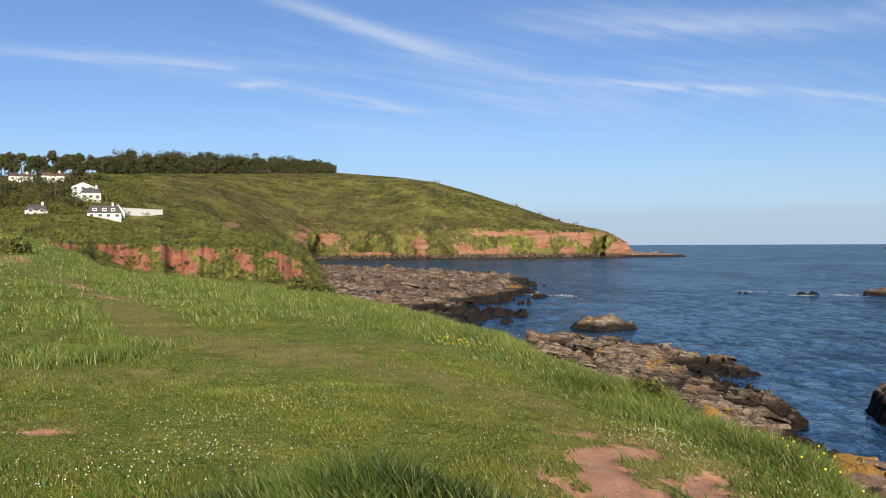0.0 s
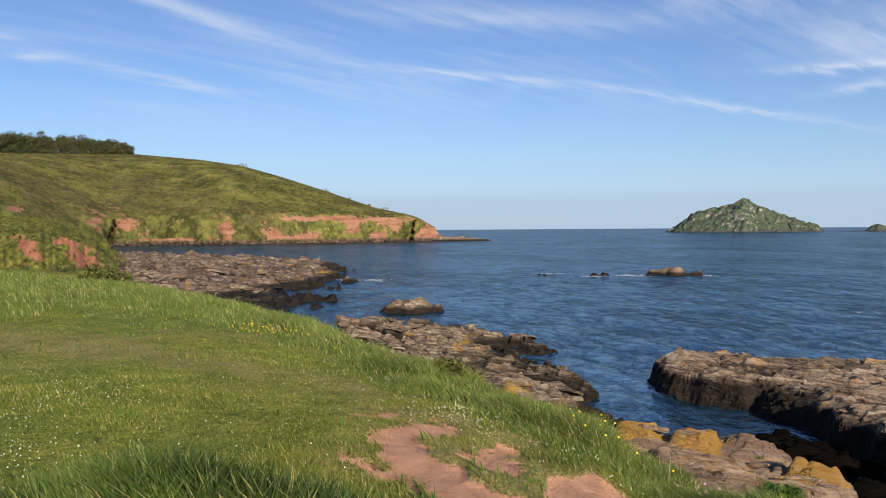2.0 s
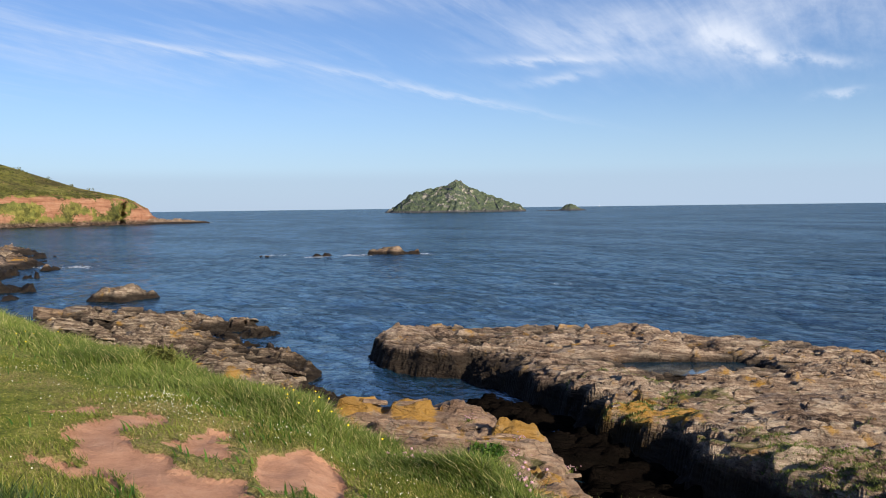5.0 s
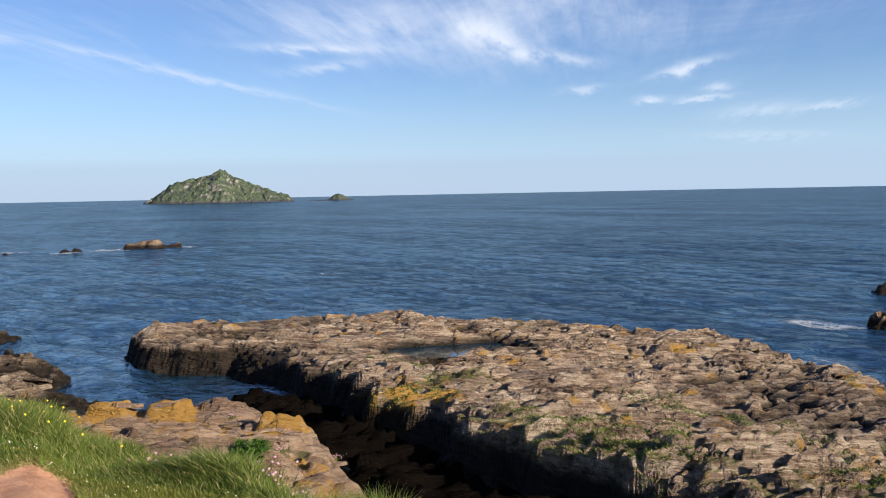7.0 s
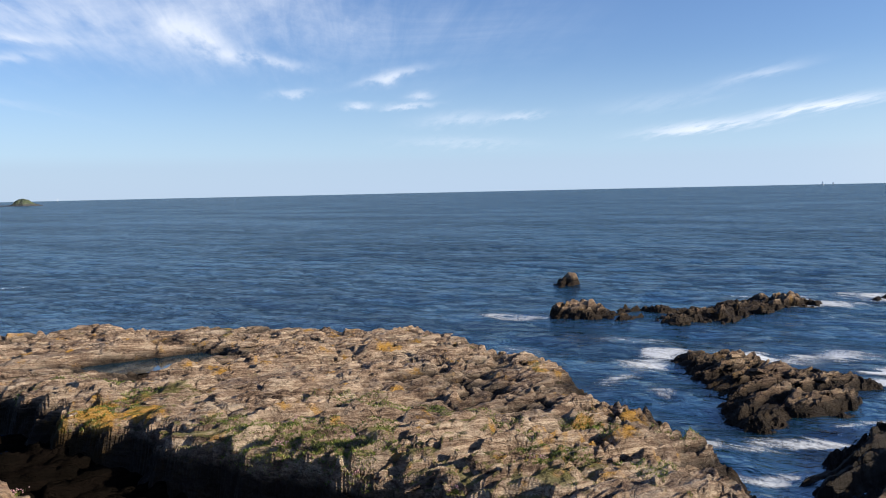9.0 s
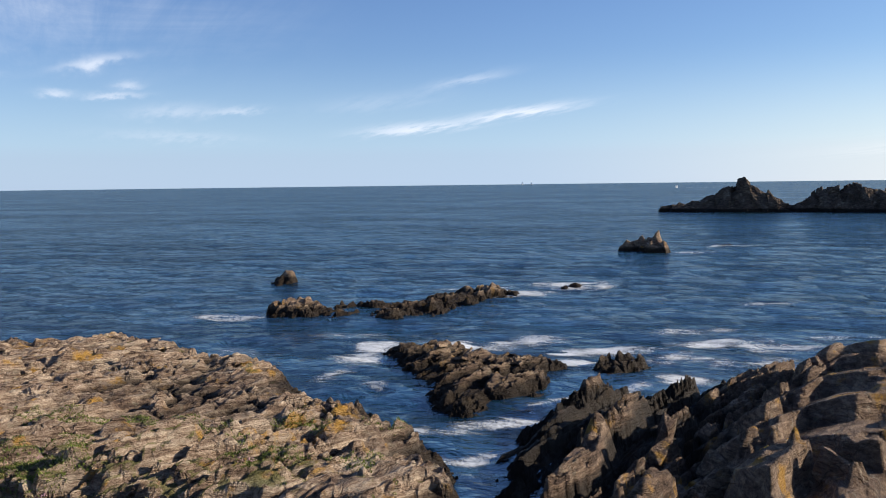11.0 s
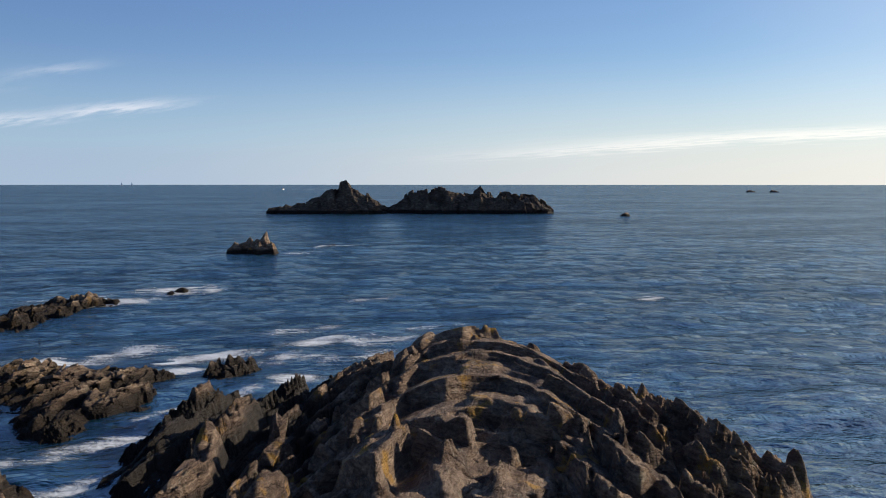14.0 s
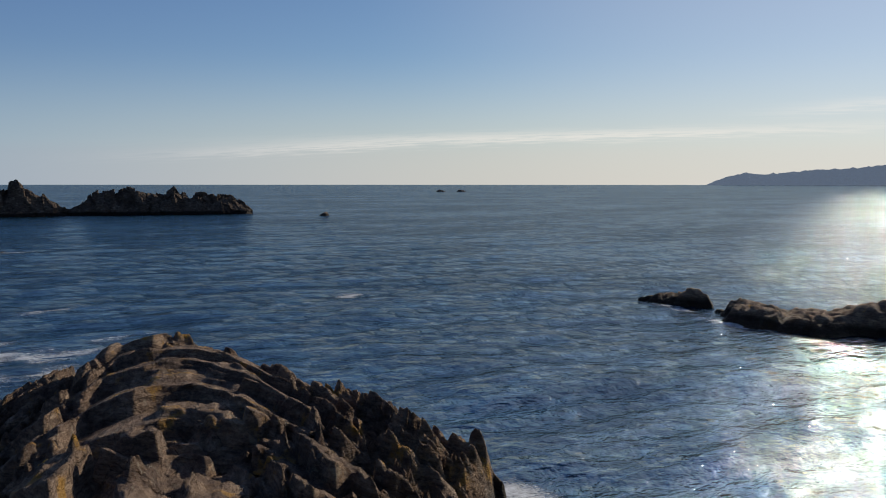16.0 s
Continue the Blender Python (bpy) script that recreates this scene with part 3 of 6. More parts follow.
def rugged(x, y, z, strike, dip, seed, size=1.0, fold=0.0, axis=(0, 0), beds=(0.36, 0.17), plunge=0.0, rough=1.0, sharp=0.11, shingle=0.0, calm=1.0):
    """The rough relief of bedded rock over a smooth shape."""
    c, s = math.cos(radians(strike)), math.sin(radians(strike))
    u, v = x * c + y * s, -x * s + y * c
    z = z + rough * size * (0.30 * fbm(u / (6.5 * size), v / (3.4 * size), 3, seed) + 0.05 * fbm(u / (1.6 * size), v / (0.8 * size), 3, seed + 9))
    for n, thick in enumerate(beds):
        z = bedded(x, y, z, strike, dip, thick * size, seed + 5 * n, 0.5 * np.minimum(1.0, rough), fold, axis, plunge, 12.0, calm)
    # open joints and chipped blocks
    big, edge = cells(u / (3.6 * size) + 0.35 * fbm(u / 2, v / 2, 2, seed), v / (1.5 * size) + 0.3 * fbm(u / 1.5, v / 1.5, 2, seed + 4), seed)
    z = z + rough * size * (0.24 * (big - 0.5) * smooth(edge, 0.0, 0.2) - 0.26 * (1 - smooth(edge, 0.0, 0.16)) * smooth(fbm(u / 3, v / 3, 2, seed + 2), -0.25, 0.3))
    broken = smooth(fbm(u / (4 * size), v / (2.5 * size), 3, seed + 19), -0.6, 0.45)
    for n, (wide, tall, face) in enumerate(((2.3, 0.65, 0.2), (1.0, 0.95, 0.28), (0.48, 0.62, 0.4))):
        z = z + shingle * np.minimum(1.0, 1.6 * rough) * size * tall * (0.25 + 0.95 * broken) * scarps(u / size, v / size, wide, seed + 23 + 7 * n, 4.2, face)
    chip, gap = cells(u / (0.42 * size) + 0.35 * fbm(u, v, 2, seed + 8), v / (0.26 * size), seed + 6)
    z = z + rough * size * (0.15 * (chip - 0.5) * smooth(gap, 0.0, 0.4)) * (0.35 + 0.65 * broken)
    ridge = sum((1 - np.abs(fbm(u / (q * 1.5 * size) + q, v / (q * 0.8 * size), 1, seed + 13)) * 1.25 - 0.4) * q for q in (0.9, 0.45))
    return z + size * rough * sharp * ridge


class Relief:
    """A thing made of one height field laid along the strike, with its height at any place."""

    def __init__(self, ob, us, vs, z, d, turn):
        self.ob, self.us, self.vs, self.z, self.d, self.turn = ob, us, vs, z, d, turn

    def at(self, x, y):
        c, s = self.turn
        u, v = x * c + y * s, -x * s + y * c
        step = self.us[1] - self.us[0]
        i = np.clip(np.round((u - self.us[0]) / step), 0, len(self.us) - 1).astype(int)
        j = np.clip(np.round((v - self.vs[0]) / step), 0, len(self.vs) - 1).astype(int)
        return self.z[j, i], self.d[j, i]


def outcrop(name, poly, top, mat, step, label, width=1.6, strike=20, dip=18, seed=1, size=1.0, rag=0.7, foot=-0.8, fold=0.0, axis=(0, 0),
            shape=None, beds=(0.36, 0.17), spots=(), turf=(), category="rock", group="", plunge=0.0, rough=1.0, sharp=0.11, shingle=0.0, flat=False, calm=1.0):
    """A sea rock: an outline, the height within it, and bedded relief."""
    c, s = math.cos(radians(strike)), math.sin(radians(strike))
    pts = np.array(poly, float) @ np.array([[c, -s], [s, c]])
    lo, hi = pts.min(0) - 2.5 * size, pts.max(0) + 2.5 * size
    us, vs = np.arange(lo[0], hi[0], step), np.arange(lo[1], hi[1], step)
    u, v = np.meshgrid(us, vs)
    x, y = u * c - v * s, u * s + v * c
    # only the places near the outline are worked out
    d = np.full(x.shape, -99.0)
    reach = 1.3 * width + 1.6 * size * rag
    near = np.zeros(x.shape, bool)
    block = max(1, int(1.5 / step))
    coarse = inside(x[::block, ::block], y[::block, ::block], poly) > -reach - 2.2
    near |= np.kron(coarse, np.ones((block, block), bool))[:x.shape[0], :x.shape[1]]
    nx, ny = x[near], y[near]
    px = nx + size * rag * (fbm(nx / (2.6 * size), ny / (2.6 * size), 4, seed + 20))
    py = ny + size * rag * (fbm(nx / (2.6 * size), ny / (2.6 * size), 4, seed + 30))
    d[near] = inside(px, py, poly)
    near = d > -1.3 * width
    nx, ny, nd = x[near], y[near], d[near]
    peak = top(nx, ny) if callable(top) else np.full(nx.shape, float(top))
    rise = smooth(nd, -0.55 * width, width)
    nz = foot + (peak - foot) * (0.75 * rise + 0.25 * np.clip((nd + 0.5 * width) / (2.6 * width), 0, 1))
    if shape:
        nz = shape(nx, ny, nz, nd)
    z = np.full(x.shape, foot)
    z[near] = rugged(nx, ny, nz, strike, dip, seed, size, fold, axis, beds, plunge, rough(nx, ny) if callable(rough) else rough, sharp, shingle, calm)
    z[1:-1, 1:-1] = 0.76 * z[1:-1, 1:-1] + 0.06 * (z[:-2, 1:-1] + z[2:, 1:-1] + z[1:-1, :-2] + z[1:-1, 2:])
    z = np.where(d < -0.8 * width, np.minimum(z, foot * 0.8), z)
    verts = np.stack([x, y, z], -1).reshape(-1, 3)
    verts, faces, used = keep_faces(verts, grid_faces(*x.shape), (z > foot * 0.55).ravel())
    marks = {}
    for key, places in (("lichen", spots), ("turf", turf)):
        if places:
            f = sum(np.exp(-((x - cx) ** 2 + (y - cy) ** 2) / (r * r)) for cx, cy, r in places)
            marks[key] = np.clip(f, 0, 1).ravel()[used]
    ob = tagged(new(name, mesh_of(name, verts, faces, mat, flat, marks)), label, category, group)
    return Relief(ob, us, vs, z, d, (c, s))


def at_azimuth(a, d):
    a = np.radians(a)
    return d * np.sin(a), d * np.cos(a)


# ---- the grassy cliff top ----
EDGE_AZ = [-60, -35, -28, -25.8, -23.6, -22.3, -20.3, -18.2, -13.9, -10.2, -8.3, -3.3, 2.9, 6.2, 10.6, 15.7, 19.3, 24.3, 26.5, 31.4, 38, 40.3, 50, 70, 100, 140, 175, 185, 195, 205, 215, 225, 240, 300]
EDGE_D = [150, 94, 90, 86, 81, 77, 72, 67, 56, 46, 42, 32, 22.5, 18.9, 14.4, 12.5, 11.2, 10.1, 9.3, 8.5, 7.7, 7.2, 6.4, 5.6, 5.0, 4.6, 4.6, 7, 11, 17, 27, 45, 80, 150]
EDGE_EL = [0.02, 0.014, 0.012, 0.006, -0.009, -0.0235, -0.0325, -0.036, -0.045, -0.055, -0.059, -0.077, -0.108, -0.130, -0.168, -0.193, -0.219, -0.245, -0.285, -0.320, -0.346, -0.385, -0.45, -0.48, -0.53, -0.55, -0.55, -0.38, -0.2, -0.1, -0.05, -0.02, 0.0, 0.02]


def rim(a):
    """The rim's distance and height by azimuth."""
    d = np.interp(a, EDGE_AZ, EDGE_D)
    return d, 9.0 + np.interp(a, EDGE_AZ, EDGE_EL) * d


def turf_height(a, d):
    """The turf's height over the sea within the rim."""
    e, ze = rim(a)
    s = np.clip(d / e, 0, 1.0)
    x, y = at_azimuth(a, d)
    z = 7.36 + (ze - 7.36) * s ** 2.0
    z = z + 0.20 * np.exp(-(((x + 0.25) / 1.3) ** 2 + ((y - 4.3) / 0.55) ** 2))
    return z + (0.05 * fbm(x / 1.7, y / 1.7, 3, 40) + 0.02 * fbm(x / 0.4, y / 0.4, 2, 44)) * np.clip(d / 3, 0.3, 1)


# worn soil: outlines on the ground
BARE = [[(0.96, 6.93), (1.31, 7.58), (2.04, 8.1), (1.89, 7.52), (1.54, 7.19), (1.4, 6.3), (1.65, 5.85), (1.9, 5.37), (1.95, 4.6), (1.2, 4.5), (1.28, 5.24), (1.2, 5.66), (1.06, 6.1), (0.98, 6.42)],
        [(1.99, 6.87), (2.28, 7.52), (2.51, 7.5), (2.58, 7.27), (2.17, 6.56), (1.98, 6.62)], [(1.75, 6.83), (1.92, 6.63), (2.43, 6.63), (2.17, 6.19), (1.78, 6.1)],
        [(2.15, 5.72), (2.46, 6.25), (2.86, 6.57), (2.94, 6.37), (3.08, 6.2), (2.7, 5.1), (2.05, 5.2)], [(1.05, 7.9), (1.4, 8.48), (1.6, 8.15), (1.42, 7.9)],
        [(0.74, 6.4), (0.9, 6.13), (1.09, 5.85), (1.22, 5.26), (1.09, 5.29), (0.97, 5.71), (0.77, 6.09)], [(2.85, 7.6), (3.2, 8.0), (3.0, 7.45)],
        [(-37, 66), (-31, 61), (-22, 44.5), (-23.5, 43.5), (-30, 54)], [(-14.2, 31.8), (-12.8, 30.8), (-12.6, 29.6), (-13.8, 30.4)], [(-11.9, 28.6), (-10.6, 27.6), (-10.4, 26.4), (-11.4, 27.2)],
        [(-7.4, 14.9), (-6.7, 14.9), (-6.6, 14.4), (-7.3, 14.4)], [(-3.75, 7.45), (-3.35, 7.55), (-3.3, 7.3), (-3.7, 7.25)]]
TRACK = [(-44, 82), (-32, 60.7), (-23.2, 45.2), (-15.6, 33.7), (-11, 27.5), (-7.7, 20.5), (-5.3, 16.2), (-2.6, 13.2), (0.4, 10.6), (1.6, 9.0), (2.2, 7.0), (2.2, 4.0), (1.2, 1.0)]


def worn_at(x, y):
    soil = np.full(x.shape, -9.0)
    for poly in BARE:
        soil = np.maximum(soil, inside(x + 0.15 * fbm(x / 0.3, y / 0.3, 4, 60, 0.65), y + 0.19 * fbm(x / 0.3, y / 0.3, 4, 61, 0.65), poly))
    far = np.full(x.shape, 1e9)
    for (x0, y0), (x1, y1) in zip(TRACK[:-1], TRACK[1:]):
        ex, ey = x1 - x0, y1 - y0
        t = np.clip(((x - x0) * ex + (y - y0) * ey) / (ex * ex + ey * ey), 0, 1)
        far = np.minimum(far, np.hypot(x - x0 - t * ex, y - y0 - t * ey))
    spots = smooth(fbm(x / 2.3, y / 2.3, 3, 63), 0.25, 0.7)
    return smooth(soil, -0.06, 0.06), np.maximum(smooth(-far + 0.5 * fbm(x / 1.1, y / 1.1, 3, 62), -1.2, -0.3) * 0.85, 0.5 * spots * (np.hypot(x, y) < 16)) + 0.5 * smooth(soil, -0.45, 0.0)


def build_ground():
    a = np.concatenate([np.arange(-60, -37, 1.5), np.arange(-37, 48, 0.32), np.arange(48, 299, 2.0)])
    s = np.concatenate([[0.0005], np.linspace(0.02, 1.0, 209)])
    A, S = np.meshgrid(a, s)
    E, ZE = rim(A)
    near = np.minimum(14.0, 0.8 * E)
    D = np.where(S < 0.75, S / 0.75 * near, near + (S - 0.75) / 0.25 * (E - near))
    Z = turf_height(A, D)
    B, W = worn_at(*at_azimuth(A, D))
    Z = Z - 0.05 * B
    rows = [(D, Z, B, W)]
    fall = np.array([0.12, 0.3, 0.6, 1.0, 1.6, 2.4, 3.4, 4.6])
    inland = smooth(np.where(A[0] < 0, -A[0], A[0] - 165), 40, 62) * (np.abs(A[0] - 60) > 95)
    bank = smooth(-A[0], 6, 14) * (A[0] < 0)
    for k in fall:
        e, ze = rim(a)
        drop = 1.9 * k ** 1.15
        floor = np.where(bank > 0.5, 2.2, -1.4)
        z = np.maximum(ze - drop, floor)
        reach = np.where(a < -6, k * 24, k)
        z = np.where(inland > 0.5, ze + 0.3 * k, z) + 0.12 * fbm(a / 2.0, k * 2.0 + a * 0, 3, 70)
        reach = np.where(inland > 0.5, k * 700, reach)
        rows.append(((e + reach)[None], z[None], np.zeros((1, len(a))), np.zeros((1, len(a)))))
    D, Z, B, W = (np.concatenate(q) for q in zip(*rows))
    A = np.broadcast_to(a, D.shape)
    x, y = at_azimuth(A, D)
    verts = np.stack([x, y, Z], -1).reshape(-1, 3)
    n = D.shape[1]
    faces = grid_faces(*D.shape)[:, ::-1]
    i = np.arange(D.shape[0] - 1) * n
    seam = np.stack([i + n - 1, i + 2 * n - 1, i + n, i], -1)
    faces = np.concatenate([faces, seam])
    verts[:n] = verts[:n].mean(0)     # the fan's middle closes to one point
    me = mesh_of("ground", verts, faces, GROUND, False, {"bare": B, "worn": W})
    tagged(new("ground", me), "mown cliff-top turf with bare pink soil patches", "ground", kind="structure")


build_ground()


def sea_height(x, y):
    fade = 1 / (1 + (np.hypot(x, y) / 200) ** 2)
    c, s = math.cos(radians(76)), math.sin(radians(76))
    u, v = x * c + y * s, -x * s + y * c
    return fade * (0.15 * fbm(u / 8, v / 3.6, 3, 80) + 0.07 * fbm(u / 2.2, v / 1.1, 2, 84))


def build_sea():
    a = np.concatenate([np.arange(-62, -20, 1.0), np.arange(-20, 172, 0.34), np.arange(172, 299, 2.0)])
    r = 4.0 * (4950 / 4.0) ** np.linspace(0, 1, 420)
    A, R = np.meshgrid(a, r)
    x, y = at_azimuth(A, R)
    z = sea_height(x, y)
    verts = np.stack([x, y, z], -1).reshape(-1, 3)
    n = len(a)
    i = np.arange(len(r) - 1) * n
    faces = np.concatenate([grid_faces(*A.shape)[:, ::-1], np.stack([i + n - 1, i + 2 * n - 1, i + n, i], -1)])
    tagged(new("water", mesh_of("water", verts, faces, SEA)), "choppy deep blue open sea", "sea", kind="structure")


build_sea()

# ---- the headland across the bay ----


def build_headland():
    a = np.arange(-34, 16.6, 0.065)
    base = np.interp(a, [-34, -24, -16, -12, -9.0, -5.2, -1.7, 2.6, 6.4, 10.2, 12.6, 13.0, 16.6], [330, 330, 385, 460, 515, 520, 505, 522, 535, 560, 585, 588, 600])
    deep = np.interp(a, [-34, -22, -7, 2, 8, 11, 12.7, 13.0, 16.6], [330, 330, 235, 150, 80, 42, 14, 8, 5])
    crest_el = np.interp(a, [-34, -28, -22, -14.6, -7.5, -3.2, -0.5, 2.0, 4.5, 8.3, 11.2, 12.4, 12.7, 13.2, 16.0, 16.6],
                         [0.070, 0.0735, 0.0815, 0.085, 0.0862, 0.0808, 0.0745, 0.0622, 0.0482, 0.0256, 0.0138, 0.002, -0.006, -0.0112, -0.0135, -0.02])
    crest = 9 + crest_el * (base + deep)
    lip = np.minimum(np.interp(a, [-34, -12, -9, -4, 2.5, 6, 9, 11, 12.4, 12.8, 13.2, 16.0, 16.6], [9, 10, 17, 18.5, 19.5, 19, 18, 16.0, 9.5, 4, 2.2, 0.9, -1]), crest)
    rough_lip = lip + 1.1 * fbm(a * 3, a * 0, 3, 90) * (a < 12)
    steps = np.concatenate([np.linspace(-4, 0, 5), np.linspace(0.6, 16, 34), 16 + (np.linspace(0, 1, 110)[1:] ** 1.25)])  # metres to the lip, then the share of the way to the crest
    rows, cliff = [], []
    shelfy = fbm(a * 2.4, a * 0 + 3, 4, 92)
    for n, q in enumerate(steps):
        if q <= 16:
            f = np.clip(q / 16, 0, 1)
            nick = 3.2 * fbm(a * 3.0 + q * 0.12, a * 0 + q * 0.45, 5, 91, 0.6) + 4.5 * np.maximum(0, fbm(a * 1.3, a * 0, 3, 96)) * (a < 12)
            z = rough_lip * (0.12 * f + 0.88 * smooth(f, 0.18 + 0.1 * shelfy, 0.95)) if q > 0 else np.full(a.shape, q * 0.7)
            d = base + q * np.interp(a, [11, 13], [1.0, 0.4]) + nick * (1 - f) * np.interp(a, [11.5, 13], [1, 0.1])
            steepness = np.where(q < 0.3, 0.0, 1.0 - smooth(f, 0.86, 1.0) * 0.6) * (a < 13.4) + (a >= 13.4)
        else:
            s = q - 16
            run = s ** 0.92
            d = base + 16 * np.interp(a, [11, 13], [1.0, 0.4]) + s * np.maximum(deep - 16, 3)
            z = lip + (rough_lip - lip) * max(0, 1 - s * 12) + (crest - lip) * (0.35 * run + 0.65 * np.sin(run * math.pi / 2))
            x, y = at_azimuth(a, d)
            z = z + (0.9 * fbm(x / 26, y / 26, 4, 93) + 0.6 * fbm(x / 6, y / 6, 4, 94, 0.65)) * np.sin(math.pi * min(1.0, s + 0.04)) * (a < 12.5)
            steepness = np.maximum(0, 0.9 - s * 9) * np.ones(a.shape)
        rows.append((d, z)), cliff.append(steepness)
    for k in (0.25, 0.6, 1.0, 1.6):
        rows.append((base + deep + k * 160, crest - (k ** 1.6) * (crest * 0.42 + 2))), cliff.append(np.zeros(a.shape))
    D, Z = np.array([q[0] for q in rows]), np.array([q[1] for q in rows])
    # a dark cleft in the cliff and one by the cove
    A = np.broadcast_to(a, D.shape)
    for at, wide, lean in ((10.6, 0.2, 0.028), (-8.85, 0.13, 0.022)):
        cut = np.exp(-((A - at - lean * Z - 0.12 * fbm(Z / 3, A * 0.5, 3, 97)) / (wide * (1.25 - 0.04 * Z))) ** 2) * (Z > 0.4) * smooth(-Z, -17, -12)
        D = D + cut * 13
    # red rock laid bare: azimuth, height, half sizes
    scar = sum(np.exp(-((A - p) / q) ** 2 - ((Z - h) / r) ** 2) for p, h, q, r in (
        (-1.7, 9, 0.6, 6), (1.5, 8, 0.45, 6), (3.6, 16, 1.8, 1.8), (7.6, 15.5, 3.0, 2.0), (6.7, 10, 0.5, 6), (4.0, 5, 0.6, 2.5), (9.6, 12, 1.0, 3), (12.1, 6, 0.9, 7),
        (2.6, 4, 1.4, 1.2), (-7.9, 13, 0.6, 5), (-5, 3.2, 2.5, 0.9), (8.5, 5, 0.9, 2.5), (-14.2, 20, 0.5, 1.5), (-9.6, 15, 0.5, 4)))
    x, y = at_azimuth(A, D)
    verts = np.stack([x, y, Z], -1).reshape(-1, 3)
    me = mesh_of("headland", verts, grid_faces(*D.shape)[:, ::-1], HILL, False, {"cliff": np.array(cliff), "scar": np.clip(scar, 0, 1)})
    tagged(new("headland", me), "green sloping headland with red sandstone sea cliffs", "headland", kind="structure")

    def height_at(az_, el_):
        """The place on the slope that lies at an azimuth and an elevation (as a tangent) from the viewpoint."""
        i = int(round(np.interp(az_, a, np.arange(len(a)))))
        rise = (Z[44:149, i] - 9) / D[44:149, i]
        n = 44 + int(np.argmin(np.abs(rise - el_)))
        return Vector((x[n, i], y[n, i], Z[n, i]))

    return height_at


on_headland = build_headland()


def build_bank():
    """The low land between, ending in a cliff of red earth."""
    a = np.arange(-36, -8.3, 0.06)
    base = 150 + 5 * fbm(a * 0.9, a * 0, 3, 100) + np.interp(a, [-36, -26, -12, -8.3], [10, 4, 0, 3])
    toe = np.interp(a, [-36, -23.3, -19.9, -16.8, -13.5, -9.2, -8.3], [8.6, 7.4, 4.9, 3.7, 3.0, 2.4, 1.6])
    lip = np.interp(a, [-36, -23, -20, -16.8, -13.5, -11.5, -9.6, -8.6, -8.3], [9.6, 9.8, 9.3, 8.9, 8.7, 8.0, 6.4, 3.2, 1.6]) + 0.5 * fbm(a * 2.3, a * 0, 3, 101)
    back = np.interp(a, [-36, -27, -21, -16, -12, -10, -8.3], [17.5, 17.0, 14.6, 12.9, 11.5, 9.3, 2.2])
    rows, cliff, scars = [], [], []
    for q in np.concatenate([[-14, -5], np.linspace(0, 1, 30), 1 + np.linspace(0.02, 1, 40), [2.4, 3.0]]):
        ones = np.ones(a.shape)
        # azimuth, share of the height, half sizes
        scars.append(sum(np.exp(-(np.abs(a - p + 1.3 * (q - 0.5)) / w) ** 3 - (np.abs(q - h) / r) ** 3) for p, h, w, r in (
            (-21.0, 0.5, 1.3, 0.5), (-17.7, 0.42, 1.0, 0.5), (-15.5, 0.7, 0.7, 0.25), (-13.3, 0.6, 0.6, 0.35), (-11.0, 0.85, 0.9, 0.12), (-10.5, 0.25, 0.85, 0.4), (-24.3, 0.6, 0.8, 0.3))))
        if q < 0:
            rows.append((base + q, toe + q * 0.08)), cliff.append(ones * 0.2)
        elif q <= 1:
            nick = 0.5 * fbm(a * 1.3 + 1.5 * q, ones * q * 3.0, 4, 102)
            rows.append((base + 8.5 * q + nick * (1 - q), toe + (lip - toe) * q)), cliff.append(ones * float(np.interp(q, [0, 0.05, 0.88, 1], [0.3, 1, 1, 0.0])))
        else:
            s = min(q - 1, 1.0)
            d = base + 8.5 + (q - 1) * 72
            x, y = at_azimuth(a, d)
            bump = (0.9 * fbm(x / 9, y / 9, 4, 103) + 0.35 * fbm(x / 2.2, y / 2.2, 3, 104)) * min(1, s * 6)
            rows.append((d, lip + (back - lip) * s ** 0.85 + bump - max(0, q - 2) * 6)), cliff.append(ones * 0)
    D, Z = np.array([q[0] for q in rows]), np.array([q[1] for q in rows])
    x, y = at_azimuth(np.broadcast_to(a, D.shape), D)
    me = mesh_of("bank", np.stack([x, y, Z], -1).reshape(-1, 3), grid_faces(*D.shape)[:, ::-1], BANK, False, {"cliff": np.array(cliff), "scar": np.clip(np.array(scars), 0, 1)})
    tagged(new("bank", me), "overgrown bank with raw red earth cliff", "bank", kind="structure")
    return x, y, Z


BANK_X, BANK_Y, BANK_Z = build_bank()

# ---- rocks near the viewpoint ----
POOL = (31.2, 27.4)


def platform_shape(x, y, z, d):
    # lower to seaward, a pool held in the far half, a cleft before it
    z = z - 0.35 * smooth(x, 34, 42) * smooth(y, 30, 12)
    u, v = (x - POOL[0]) * 0.80 - (y - POOL[1]) * 0.60, (x - POOL[0]) * 0.60 + (y - POOL[1]) * 0.80
    hole = np.exp(-((u / 3.0) ** 4 + (v / 1.35) ** 4))
    z = z - 1.6 * hole
    z = z - 0.75 * np.exp(-((x - 28.6) / 2.4) ** 2 - ((y - 25.4) / 1.8) ** 2) - 0.5 * np.exp(-((x - 34.6) / 1.0) ** 2 - ((y - 29.8) / 1.4) ** 2)
    return z + 0.35 * np.exp(-((x - 42) / 2.0) ** 2 - ((y - 17.2) / 1.6) ** 2) + 0.4 * np.exp(-((x - 36) / 2.4) ** 2 - ((y - 36.5) / 2.0) ** 2)


